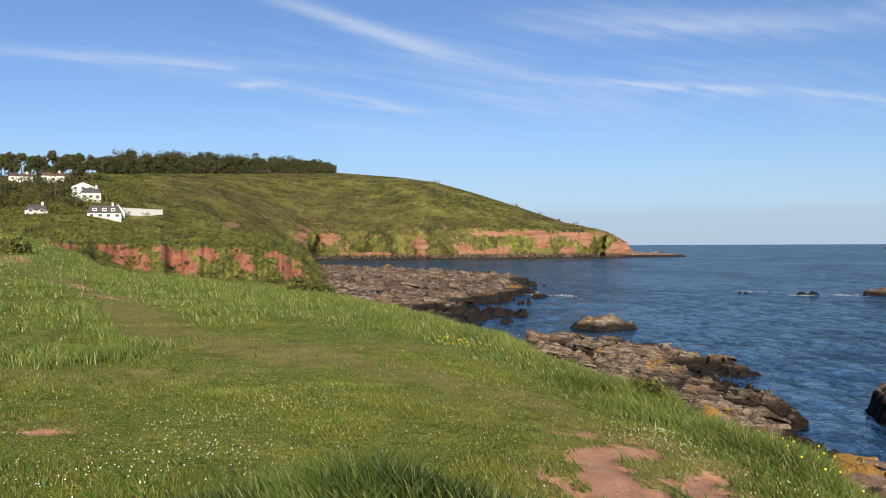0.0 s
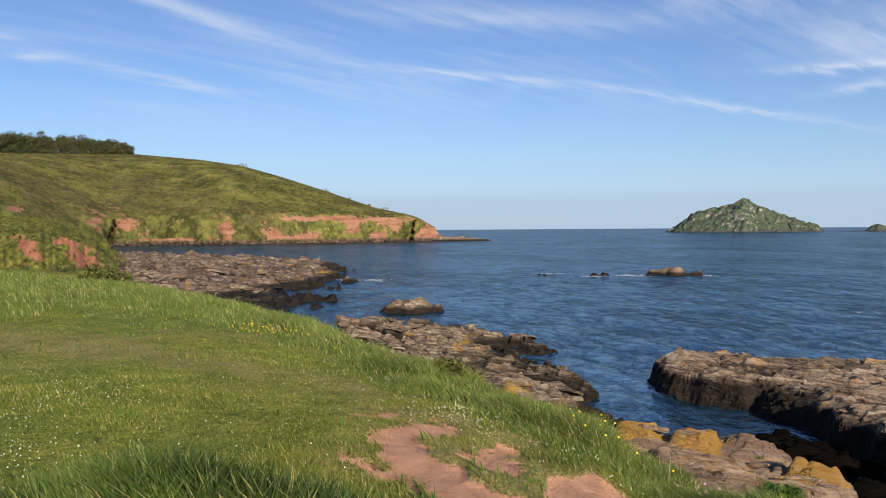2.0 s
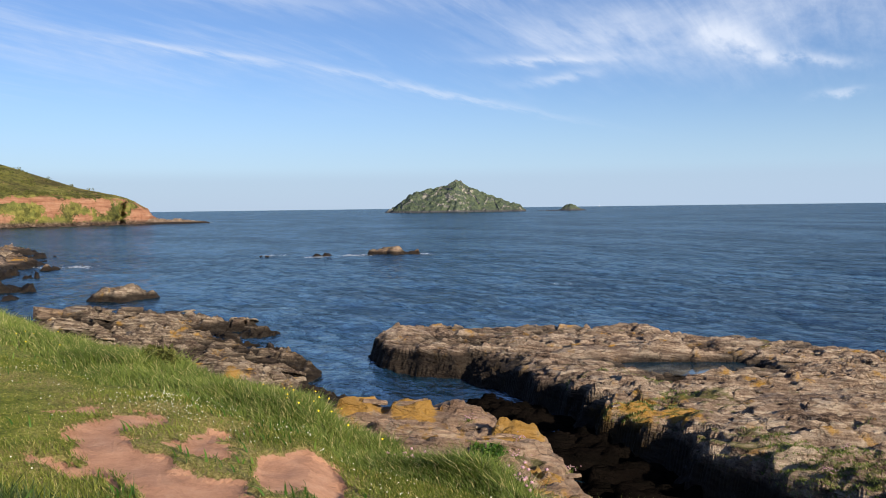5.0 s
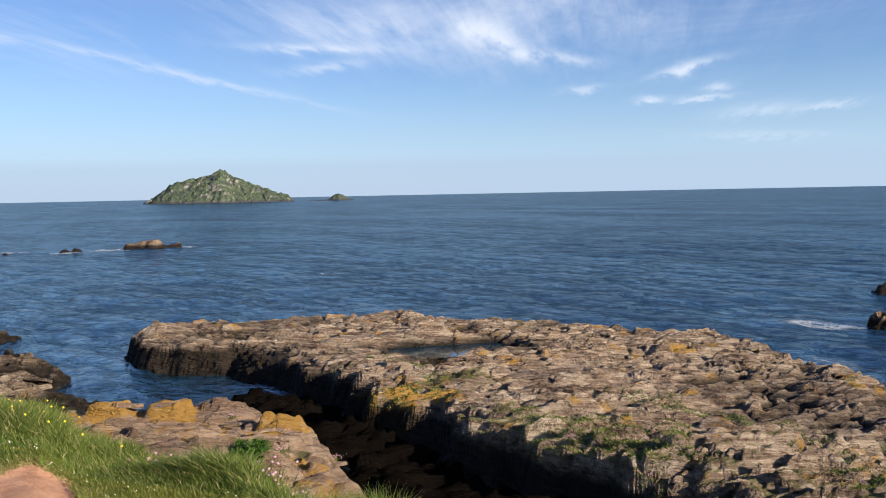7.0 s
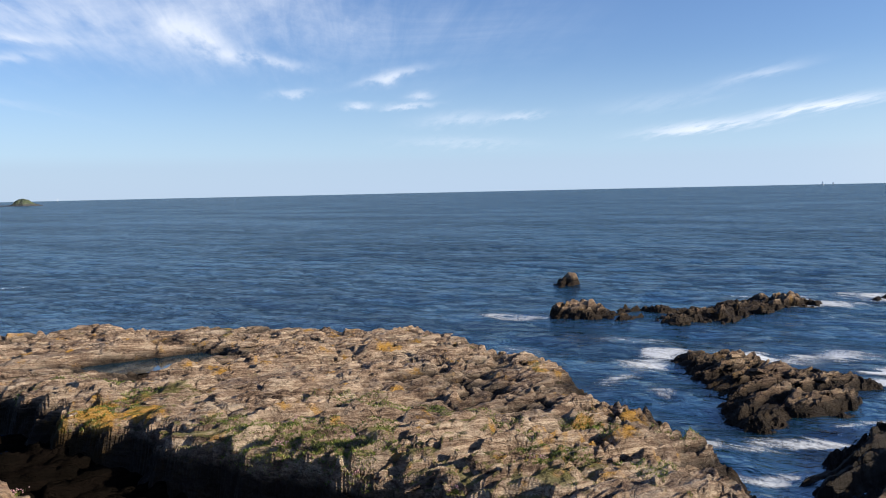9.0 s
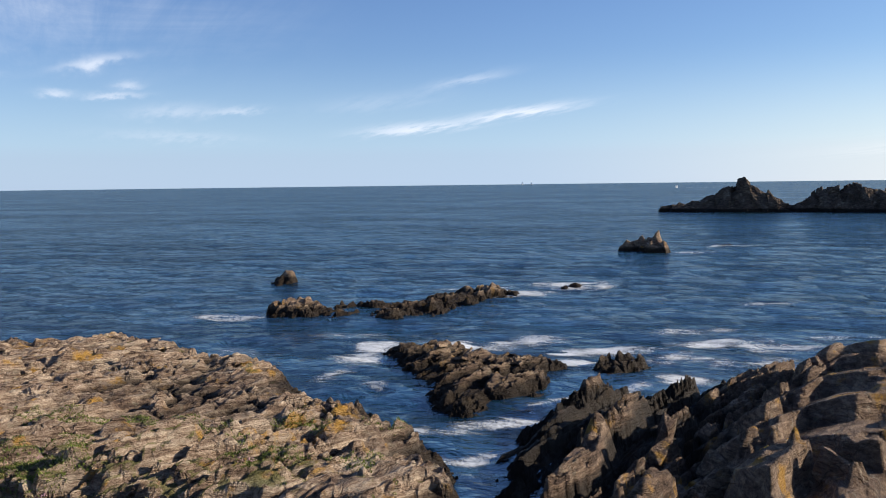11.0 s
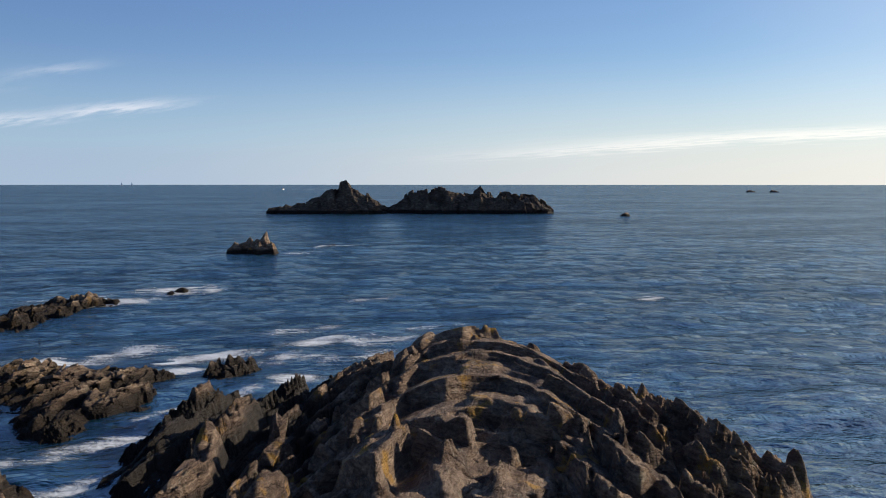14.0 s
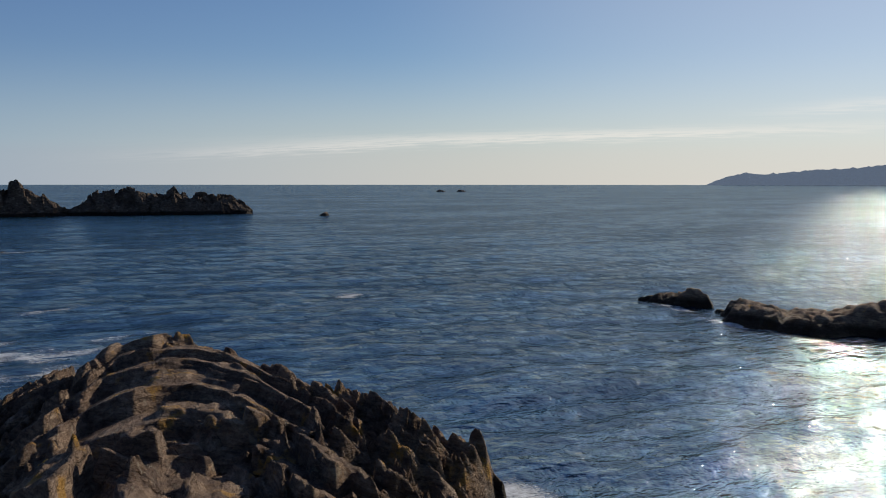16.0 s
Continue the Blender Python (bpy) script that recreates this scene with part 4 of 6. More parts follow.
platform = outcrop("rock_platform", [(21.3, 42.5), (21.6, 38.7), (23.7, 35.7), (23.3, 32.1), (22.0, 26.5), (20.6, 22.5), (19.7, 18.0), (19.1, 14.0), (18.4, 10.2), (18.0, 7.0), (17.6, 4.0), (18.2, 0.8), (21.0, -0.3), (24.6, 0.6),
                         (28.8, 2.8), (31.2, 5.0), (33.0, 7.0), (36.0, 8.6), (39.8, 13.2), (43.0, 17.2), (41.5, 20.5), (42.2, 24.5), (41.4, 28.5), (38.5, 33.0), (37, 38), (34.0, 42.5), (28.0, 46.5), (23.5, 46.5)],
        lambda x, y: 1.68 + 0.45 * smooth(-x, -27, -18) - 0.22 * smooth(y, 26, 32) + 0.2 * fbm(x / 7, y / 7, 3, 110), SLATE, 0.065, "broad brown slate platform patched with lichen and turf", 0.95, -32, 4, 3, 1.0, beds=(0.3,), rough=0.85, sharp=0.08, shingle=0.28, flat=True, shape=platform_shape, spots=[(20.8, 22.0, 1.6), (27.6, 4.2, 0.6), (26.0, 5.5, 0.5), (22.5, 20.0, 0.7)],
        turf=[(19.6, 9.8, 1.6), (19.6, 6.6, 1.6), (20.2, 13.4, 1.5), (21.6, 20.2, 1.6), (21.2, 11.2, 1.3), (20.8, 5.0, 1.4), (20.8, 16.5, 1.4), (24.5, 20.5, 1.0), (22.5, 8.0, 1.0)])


def ledge_shape(x, y, z, d):
    # upstanding blocks along the seaward edge
    for cx, cy, rx, ry, h in ((14.5, 18.7, 0.85, 0.6, 0.5), (12.7, 22.0, 0.75, 0.5, 0.4), (11.5, 23.1, 0.7, 0.5, 0.35), (10.1, 24.5, 0.9, 0.5, 0.3), (14.4, 21.4, 0.9, 0.55, 0.45)):
        u, v = (x - cx) * 0.65 - (y - cy) * 0.76, (x - cx) * 0.76 + (y - cy) * 0.65
        z = z + h * np.exp(-((u / rx) ** 4 + (v / ry) ** 4)) * smooth(d, 0.0, 0.6)
    return z


ledge = outcrop("lichened_outcrop", [(9.5, 26.2), (12.4, 25.6), (14.3, 23.4), (16.0, 21.6), (15.7, 18.4), (14.4, 15.0), (13.6, 12.6), (12.6, 10.4), (10.5, 8.8), (8.0, 9.5), (7.4, 13), (7.2, 18), (7.8, 23)],
        lambda x, y: 2.75 + 0.2 * fbm(x / 3, y / 3, 3, 111), ORANGE, 0.065, "slate outcrop with orange lichen below the turf", 1.1, -32, 4, 5, 0.9, beds=(0.3,), rough=0.8, sharp=0.08, shingle=0.24, flat=True, shape=ledge_shape,
        spots=[(14.3, 18.5, 0.9), (12.7, 21.8, 0.7), (11.5, 23.0, 0.7), (10.2, 24.3, 0.8), (13.0, 17.6, 0.4), (9.4, 22.6, 0.6)], turf=[(11.6, 16.2, 1.0), (13.2, 16.6, 0.6), (9.8, 14.8, 0.9)])
# its black colour stands for the shade down in the gully
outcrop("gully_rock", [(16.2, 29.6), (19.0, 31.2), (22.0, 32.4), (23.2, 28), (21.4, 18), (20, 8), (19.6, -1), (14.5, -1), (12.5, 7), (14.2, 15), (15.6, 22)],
        lambda x, y: 0.62 + 0.2 * fbm(x / 3, y / 3, 3, 117), GULLY, 0.13, "gully slate coloured black for the gully's shade", 1.2, -30, 12, 37, 1.0, rough=0.9, shingle=0.3)
shore = outcrop("shore_rock", [(5.5, 70), (7.7, 73.5), (11, 76), (15, 74.5), (18.6, 71), (21.0, 64), (21.8, 56), (19.9, 49.5), (18.2, 41), (17.2, 34), (13, 27), (9, 33), (7, 45), (5.5, 58)],
        lambda x, y: 0.62 + 0.15 * smooth(-y, -52, -40) + 0.6 * fbm(x / 5, y / 6, 4, 112), SHORE, 0.12, "tumbled grey-brown shore rock at the tide line", 1.7, -30, 12, 7, 1.2, rough=1.6, sharp=0.16, shingle=0.36, flat=True)
DOME_AXIS = (18.0, -9.0)


def dome_rough(x, y):
    # smooth folded beds on the crest, broken fins to the north, lumps to the south
    v = 0.454 * (x - DOME_AXIS[0]) + 0.891 * (y - DOME_AXIS[1])
    u = 0.891 * (x - DOME_AXIS[0]) - 0.454 * (y - DOME_AXIS[1])
    return 0.16 + 0.5 * smooth(v, 2.2, 4.5) + 0.9 * smooth(-v, 2.8, 4.6) + 0.55 * smooth(-u, -5.5, -3.0)


def dome_top(x, y):
    v = 0.454 * (x - DOME_AXIS[0]) + 0.891 * (y - DOME_AXIS[1])
    return 3.12 - 0.33 * np.clip(v - 1.0, 0, 6.5) - 0.11 * np.maximum(0, -v - 2.5) + 0.15 * fbm(x / 5, y / 5, 3, 113)


def dome_shape(x, y, z, d):
    # great slabs dipping north-east into the water, their broken ends to the south
    v = 0.454 * (x - DOME_AXIS[0]) + 0.891 * (y - DOME_AXIS[1])
    u = 0.891 * (x - DOME_AXIS[0]) - 0.454 * (y - DOME_AXIS[1])
    north = np.maximum(smooth(v, 1.8, 3.6), 0.6 * smooth(-u, -4.5, -2.0))
    z = z + north * (1.2 * scarps(u, v, 2.9, 201, 3.2, 0.25) + 0.4 * scarps(u, v, 1.2, 207, 2.6, 0.3)) * smooth(d, -0.4, 1.2)
    # weedy knobs on the seaward side
    knob, gap = cells(x / 0.9, y / 0.9, 214)
    return z + 0.6 * (knob - 0.4) * smooth(gap, 0.0, 0.35) * np.maximum(smooth(-v, 3.2, 5.0), smooth(u, 12.5, 14.0) * smooth(-v, -1.5, 1.0)) * smooth(d, -0.3, 0.8)


dome = outcrop("dome_rock", [(20, -1.0), (24, -0.2), (27.3, -0.6), (30.4, -1.4), (33.6, -2.6), (36.2, -5.2), (37.0, -8.4), (37.2, -11.6), (36.5, -15), (34.5, -18.6), (30.5, -18.9), (25.6, -18.6), (21.6, -18.6), (18.6, -17.8), (15.9, -17.6), (14.0, -16.5), (11, -12), (9.5, -7), (12, -2.5), (16, -1.2)],
        dome_top, DOME, 0.07, "domed dark slate rock with folded curving beds", 1.7, -27, 0, 9, 1.05, fold=0.10, axis=DOME_AXIS, beds=(0.6, 0.22), plunge=9, rough=dome_rough, sharp=0.05, shingle=0.06, shape=dome_shape, calm=0.22)
awash = outcrop("awash_rock", [(40.2, 5.0), (44.0, 5.0), (46.0, 3.0), (44.2, 0.0), (43.4, -2.8), (41.8, -4.4), (38.6, -4.2), (36.4, -4.0), (33.9, -1.7), (32.2, -0.3), (32.6, 1.2), (35.6, 3.2)],
        lambda x, y: 0.42 + 0.3 * smooth(x, 36, 42) + 0.25 * fbm(x / 3, y / 3, 3, 114), DARK, 0.09, "dark wave-washed rock ringed with white foam", 1.3, -30, 14, 12, 1.0, beds=(0.25,), rough=1.0, shingle=0.3, flat=True)
outcrop("awash_rock", [(37.6, -5.2), (38.6, -7.6), (40.6, -8.9), (42.9, -8.6), (43.2, -6.8), (41.8, -5.4), (39.4, -4.9)],
        lambda x, y: 0.5 + 0.3 * fbm(x / 2, y / 2, 3, 124), DARK, 0.09, "small dark rock beside the wave-washed one", 0.9, -30, 14, 14, 1.0, beds=(0.25,), rough=1.0, shingle=0.26, flat=True)
outcrop("ridge_rock", [(56, 15), (55.2, 10.8), (54.8, 6.6), (57.6, 3.0), (61.6, 1.4), (64.6, -3.0), (68.5, -3.4), (69, 2), (64.5, 7), (62, 12), (58.6, 15.8)],
        lambda x, y: 0.72 + 0.45 * fbm(x / 3, y / 3, 3, 115) + 0.25 * np.exp(-((y - 12) / 1.5) ** 2), DARK, 0.15, "long low reef ridge standing in the sea", 1.3, -30, 16, 13, 1.2, rough=1.3, shingle=0.26, flat=True)
tagged(new("tide_pool", mesh_of("tide_pool", np.array([[POOL[0] + 4.4 * math.cos(t) * 0.8 + 1.9 * math.sin(t) * 0.6, POOL[1] - 4.4 * math.cos(t) * 0.6 + 1.9 * math.sin(t) * 0.8, 1.08] for t in np.linspace(0, 2 * math.pi, 25)[:-1]]),
       np.arange(24).reshape(1, 24), STILL)), "still pool of sea water in the slate", "rock pool")


def blob(cx, cy, rx, ry, turn=0, count=9, seed=0):
    """An uneven outline round a centre."""
    r = random.Random(seed)
    out = []
    for n in range(count):
        t = 2 * math.pi * n / count
        k = r.uniform(0.75, 1.15)
        u, v = rx * k * math.cos(t), ry * k * math.sin(t)
        c, s = math.cos(radians(turn)), math.sin(radians(turn))
        out.append((cx + u * c - v * s, cy + u * s + v * c))
    return out


shelf = outcrop("rock_shelf", [(-50, 300), (-19, 276), (2.3, 218), (15.6, 199), (18.5, 190), (14.4, 147), (7, 121), (5.8, 92), (-3, 86), (-12, 110), (-24, 138), (-50, 165), (-70, 240)],
        lambda x, y: 1.7 + 0.7 * fbm(x / 14, y / 14, 3, 116), FARROCK, 0.45, "wide grey-brown rock shelf below the red bank", 5.0, 30, 12, 15, 1.8, rough=2.6, sharp=0.2)
outcrop("seal_rock", blob(16.8, 88.3, 4.5, 1.9, -4, 10, 3), lambda x, y: 1.6 + 0.3 * fbm(x / 1.5, y / 1.5, 3, 159), SHORE, 0.17, "low brown rock alone in the bay", 1.1, 5, 14, 17, 1.0, rough=1.8, shingle=0.25)
SMALL = [("reef_rock", (76, 141, 5.6, 2.0), 1.25), ("reef_rock", (63.8, 146, 3.2, 1.6), 1.0), ("reef_rock", (57.6, 148, 2.6, 1.4), 0.7), ("reef_rock", (53.6, 152, 3.0, 1.5), 0.8),
         ("reef_rock", (17.2, 140.5, 3.2, 1.6), 0.9), ("reef_rock", (23.8, 155, 1.8, 1.2), 0.4), ("reef_rock", (12.5, 198, 5, 2.4), 1.3),
         ("stub_rock", (76.6, 18.6, 2.6, 2.0), 1.35), ("wave_rock", (73.6, -7.4, 2.3, 1.5), 0.35), ("low_reef", (117.5, -32, 3.6, 1.5), 0.35), ("distant_rock", (194.5, -137, 3.4, 2.2), 1.1), ("foam_rock", (54.4, -40.6, 1.3, 0.8), 0.15)]
for n, (kind, (cx, cy, rx, ry), top) in enumerate(SMALL):
    outcrop(kind, blob(cx, cy, rx, ry, -30, 8, 20 + n), lambda x, y, top=top, n=n: top * (0.7 + 0.75 * fbm(x / 1.3, y / 1.3, 3, 160 + n)), DARK, max(0.16, math.hypot(cx, cy) * 0.0025), "small dark reef rock breaking the sea surface", 1.0, 20, 20, 30 + n, 1.0, rough=0.8 + 0.9 * top, group="reef rocks")
outcrop("stack_rock", blob(109, -20, 3.6, 2.6, -80, 10, 5), lambda x, y: 0.8 + 0.9 * smooth(fbm(x / 1.3, y / 1.3, 3, 121), -0.2, 0.5) + sum(h * np.exp(-((y - py) / 0.55) ** 2 - ((x - 109) / 1.2) ** 2) for py, h in ((-17.6, 1.1), (-19.4, 0.7), (-21.4, 1.2))), DARK, 0.12, "jagged little stack with knobbly pinnacles", 0.8, 20, 30, 19, 1.2)
outcrop("backlit_rock", [(37.5, -56), (32.3, -54), (31, -56.5), (33, -59.5), (36.5, -59.8)], lambda x, y: 0.7 + 0.8 * smooth(x, 37, 32), DARK, 0.2, "black backlit rock against glittering water", 1.0, 60, 20, 21, 1.1)
outcrop("backlit_rock", [(30.2, -56.0), (27.8, -51.2), (24.0, -50.6), (20.8, -50.4), (18.5, -52.8), (13.5, -53.5), (13, -57), (18, -59), (24, -58.5), (28.5, -57.5)], lambda x, y: 1.25 + 0.35 * fbm(x / 3, y / 3, 3, 122), DARK, 0.2, "long black backlit rock against glittering water", 1.4, 60, 20, 23, 1.2)


def ridge_isle(name, dist, prof_az, prof_z, depth, mat, label, step, seed, crag=0.25, knobs=0.0, block=0.05, bulge=1.15):
    """An islet whose crest follows a profile by azimuth."""
    a = np.arange(prof_az[0] - 0.2, prof_az[-1] + 0.2, step)
    v = np.linspace(-1, 1, 91)
    A, V = np.meshgrid(a, v)
    peak = np.interp(A, prof_az, prof_z)
    knob, _ = cells(A * dist * 0.0175 / max(prof_z) * 4.5, V * 3.0, seed + 5)
    peak = peak * (1 + knobs * (knob - 0.5))
    wide = depth * (0.35 + 0.65 * np.sqrt(np.clip(peak / max(prof_z), 0, 1)))
    x, y = at_azimuth(A, dist + V * wide)
    size = max(prof_z)
    body = np.clip(1 - np.abs(V) ** bulge, 0, 1)
    rough = fbm(x / size * 1.3, y / size * 1.3, 5, seed)
    val, _ = cells(x / size * 2.6, y / size * 2.6, seed)
    z = peak * body * (1 + crag * rough * (1 - 0.75 * body)) + size * block * (val - 0.5) * smooth(body, 0.05, 0.3) + size * 0.04 * fbm(x / size * 7, y / size * 7, 3, seed + 1)
    z = np.where((np.abs(V) > 0.97) | (peak < 0.01), -1.0, z - size * 0.02)
    verts, faces, _ = keep_faces(np.stack([x, y, z], -1).reshape(-1, 3), grid_faces(*A.shape)[:, ::-1], (z > -0.6).ravel())
    return tagged(new(name, mesh_of(name, verts, faces, mat, True)), label, "islet")


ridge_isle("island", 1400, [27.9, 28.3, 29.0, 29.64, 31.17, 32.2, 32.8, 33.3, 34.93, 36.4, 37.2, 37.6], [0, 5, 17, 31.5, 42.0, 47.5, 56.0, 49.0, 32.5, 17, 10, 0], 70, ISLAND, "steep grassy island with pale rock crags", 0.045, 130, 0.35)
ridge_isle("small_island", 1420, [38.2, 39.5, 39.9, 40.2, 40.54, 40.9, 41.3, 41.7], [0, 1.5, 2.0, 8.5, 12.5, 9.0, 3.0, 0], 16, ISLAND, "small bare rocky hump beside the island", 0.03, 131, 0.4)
ridge_isle("jagged_islet", 255, [100.9, 101.1, 102.3, 103.7, 104.8, 105.2, 105.8, 106.4, 106.9, 107.5, 108.2, 109.3, 109.6], [0, 1.2, 1.6, 2.5, 4.6, 5.9, 7.6, 8.7, 7.2, 4.9, 3.0, 1.2, 0], 8, ISLET, "jagged rock islet with a tall crag", 0.03, 132, 0.6, 0.15, 0.30, 1.9)
ridge_isle("jagged_islet", 258, [108.9, 109.3, 110.2, 111.2, 112.0, 112.3, 113.0, 114.0, 115.0, 115.4, 115.8, 116.6, 118.0, 119.2, 119.8, 120.4], [0, 1.4, 3.6, 5.4, 6.2, 7.4, 5.6, 5.6, 5.8, 7.6, 6.0, 5.5, 5.0, 4.9, 2.4, 0], 9, ISLET, "long jagged rock islet with knobbly crest", 0.03, 133, 0.6, 0.35, 0.28, 1.9)
ridge_isle("tail_reef", 588, [12.3, 12.7, 13.0, 13.6, 14.3, 15.0, 15.8, 16.3], [3.0, 4.2, 3.4, 2.4, 2.9, 1.9, 1.3, 0], 7, FARROCK, "low brown reef trailing off the headland", 0.03, 138, 0.6, 0.3, 0.25)
ridge_isle("far_coast", 4550, [150.6, 151.3, 152.8, 154.0, 155.65, 158.9, 161, 164, 170, 178, 186], [0, 30, 66, 58, 70, 87, 99, 112, 130, 120, 60], 200, HAZE, "hazy grey far coast on the horizon", 0.12, 134, 0.05)
for n in range(2):
    ridge_isle("far_rock", 900, [q + n * 1.4 for q in (132.6, 132.8, 133.0, 133.3)], [0, 2.5, 2.0, 0], 6, FARROCK, "tiny far rock near the horizon", 0.05, 135 + n, 0.3)

# ---- foam on the water ----
# centre, half sizes, turn, strength
FOAMS = [(46.4, 0.6, 1.5, 3.4, 0, 1.2), (47.6, -2.9, 1.3, 2.6, 0, 1.1), (44.6, -6.6, 1.3, 3.4, 8, 1.3), (42.8, -10.0, 1.3, 2.0, 20, 1.1), (42.0, -4.7, 0.8, 1.3, 0, 1.1), (38.4, -9.4, 1.6, 1.5, 0, 1.1), (36.0, -6.2, 0.7, 2.2, 50, 0.8),
         (42.4, 6.2, 2.2, 1.7, -20, 1.2), (39.4, 6.6, 2.4, 1.0, -20, 0.9), (46.0, 5.6, 1.4, 2.0, 0, 1.1), (37.0, 4.6, 2.0, 0.7, 25, 0.6), (31.4, -1.2, 1.0, 2.3, 25, 1.25), (30.2, 0.5, 0.8, 1.4, 30, 0.9), (34.2, -3.0, 0.6, 2.2, 50, 0.9), (27.2, -0.2, 0.8, 1.3, 10, 0.9), (29.8, 2.2, 0.9, 1.2, 30, 0.8), (26.8, 1.4, 0.7, 1.4, 60, 0.9), (33.8, 6.8, 0.5, 2.0, -40, 0.8),
         (46.8, -12.8, 1.6, 3.6, 10, 1.1), (45.6, -16.5, 1.2, 3.0, 10, 0.8), (67.5, -2.0, 2.4, 5.0, 20, 1.0), (73.5, -7.6, 3.0, 5.0, 10, 1.0), (70.5, 0.8, 1.4, 4.0, 20, 0.7), (56, 17.6, 1.4, 3.2, 10, 0.8), (58.5, 14.5, 1.2, 2.4, 0, 0.6), (107, -24.5, 2.0, 5.0, 10, 0.6), (117, -33, 2.0, 5.6, 20, 0.8),
         (78, 12, 0.8, 2.4, 0, 0.5), (69, 141.5, 4, 4.0, -28, 0.9), (62, 143.5, 3, 3.0, -20, 0.9), (56.5, 154, 4, 3.0, -25, 0.8), (21, 144, 4, 4.5, 10, 0.8), (16, 148, 3, 3, 0, 0.7), (81, 137, 3, 3, -20, 0.9), (54.4, -41.2, 1.2, 2.6, 35, 0.9), (61, -20, 1.4, 3.4, 20, 0.7), (50, -12.5, 1.6, 3.4, 10, 0.75), (42, -13.5, 1.6, 3.0, 10, 0.7), (48, -20, 1.2, 3.0, 10, 0.6),
         (26.0, -51.0, 4.4, 1.0, -15, 0.9), (31.8, -53.6, 3.4, 0.9, -20, 0.9), (17.0, -18.8, 2.4, 1.4, 0, 1.0), (284, -160, 2.5, 9, 25, 0.8), (245, -108, 2, 16, 28, 0.5), (44.0, 13.6, 1.6, 3.6, 0, 0.6), (62, 74, 3.0, 1.2, -30, 0.5), (49, 8, 1.5, 4.5, 5, 0.6), 
         (1160, -285, 8, 60, 20, 0.9), (175, 600, 18, 3, -10, 0.8), (100, 560, 14, 2.2, -5, 0.7), (20, 516, 12, 2, 0, 0.6), (-40, 512, 10, 2, 0, 0.5)]
for cx, cy, rx, ry, turn, k in FOAMS:
    n = 26
    u, v = np.meshgrid(np.linspace(-1.25, 1.25, n), np.linspace(-1.25, 1.25, n))
    c, s = math.cos(radians(turn)), math.sin(radians(turn))
    x, y = cx + u * rx * c - v * ry * s, cy + u * rx * s + v * ry * c
    q = u * u + v * v + 0.5 * fbm(x / 1.5, y / 1.5, 3, 140)
    verts = np.stack([x, y, sea_height(x, y) + 0.025], -1).reshape(-1, 3)
    foam = np.clip(0.9 * k * np.exp(-1.2 * np.maximum(q, 0)) * smooth(1.25 - np.maximum(np.abs(u), np.abs(v)), 0.0, 0.4), 0, 1)
    verts, faces, used = keep_faces(verts, grid_faces(n, n), (foam > 0.03).ravel())
    tagged(new("foam", mesh_of("foam", verts, faces, FOAM, False, {"foam": foam.ravel()[used]})), "lacy white foam drifting on the sea", "foam", "foam", "stuff")

# ---- loose slabs lying on the rocks ----


def slab_mesh(n, mat):
    """A flat angular slab of slate with broken edges."""
    r = random.Random(500 + n)
    bm = bmesh.new()
    count = r.choice((5, 6, 6, 7))
    long, wide, thick = r.uniform(0.5, 1.1), r.uniform(0.25, 0.45), r.uniform(0.05, 0.1)
    rings = []
    for lvl, (zz, k) in enumerate(((-thick, 1.02), (thick * 0.55, 1.0), (thick, 0.9))):
        ring = []
        for i in range(count):
            t = 2 * math.pi * (i + 0.35 * math.sin(i * 5 + n)) / count
            rr = 0.82 + 0.2 * math.sin(i * 2.3 + n * 1.7)
            ring.append(bm.verts.new((long * rr * k * math.cos(t), wide * rr * k * math.sin(t), zz + r.uniform(-0.015, 0.015))))
        rings.append(ring)
    for lo, hi in zip(rings[:-1], rings[1:]):
        for i in range(count):
            bm.faces.new((lo[i], lo[(i + 1) % count], hi[(i + 1) % count], hi[i]))
    bm.faces.new(rings[-1])
    return from_bm("slab", bm, mat)


def scatter_slabs(relief, count, zone, mats, strike, tilt, seed, grow=1.0, name="slab"):
    r = random.Random(seed)
    shapes = [slab_mesh(seed + n, mats[n % len(mats)]) for n in range(9)]
    made = 0
    for _ in range(count * 12):
        if made >= count:
            break
        x, y = r.uniform(zone[0], zone[1]), r.uniform(zone[2], zone[3])
        z, d = (float(q) for q in relief.at(x, y))
        if d < 0.5 or z < 0.5:
            continue
        ob = new(name, r.choice(shapes))
        k = grow * r.uniform(0.55, 1.25) * (1.5 if r.random() < 0.08 else 1.0)
        turn = Euler((radians(r.gauss(tilt[0], 7)), radians(r.gauss(tilt[1], 7)), radians(strike + r.gauss(0, 16))), "XYZ")
        ob.matrix_world = Matrix.LocRotScale((x, y, z - 0.01 * k), turn, (k, k, k * r.uniform(0.7, 1.2)))
        ob.parent = relief.ob
        made += 1


scatter_slabs(platform, 190, (16, 42, 1, 44), [SLATE], -32, (-12, 0), 40, 0.62)
scatter_slabs(ledge, 70, (9, 16, 9, 25), [ORANGE], -32, (-12, 0), 60, 0.6)
scatter_slabs(dome, 18, (12, 24, -16, -3), [DOME], -27, (4, 6), 80, 0.75)
scatter_slabs(shore, 90, (8, 21, 36, 72), [SHORE], -30, (-16, 0), 90, 1.1)
scatter_slabs(shelf, 130, (-22, 16, 95, 215), [FARROCK, SHORE], 30, (6, 6), 97, 3.0, "boulder")
scatter_slabs(awash, 40, (32, 43, -6, 4), [DARK], -30, (-20, 0), 95, 0.7)


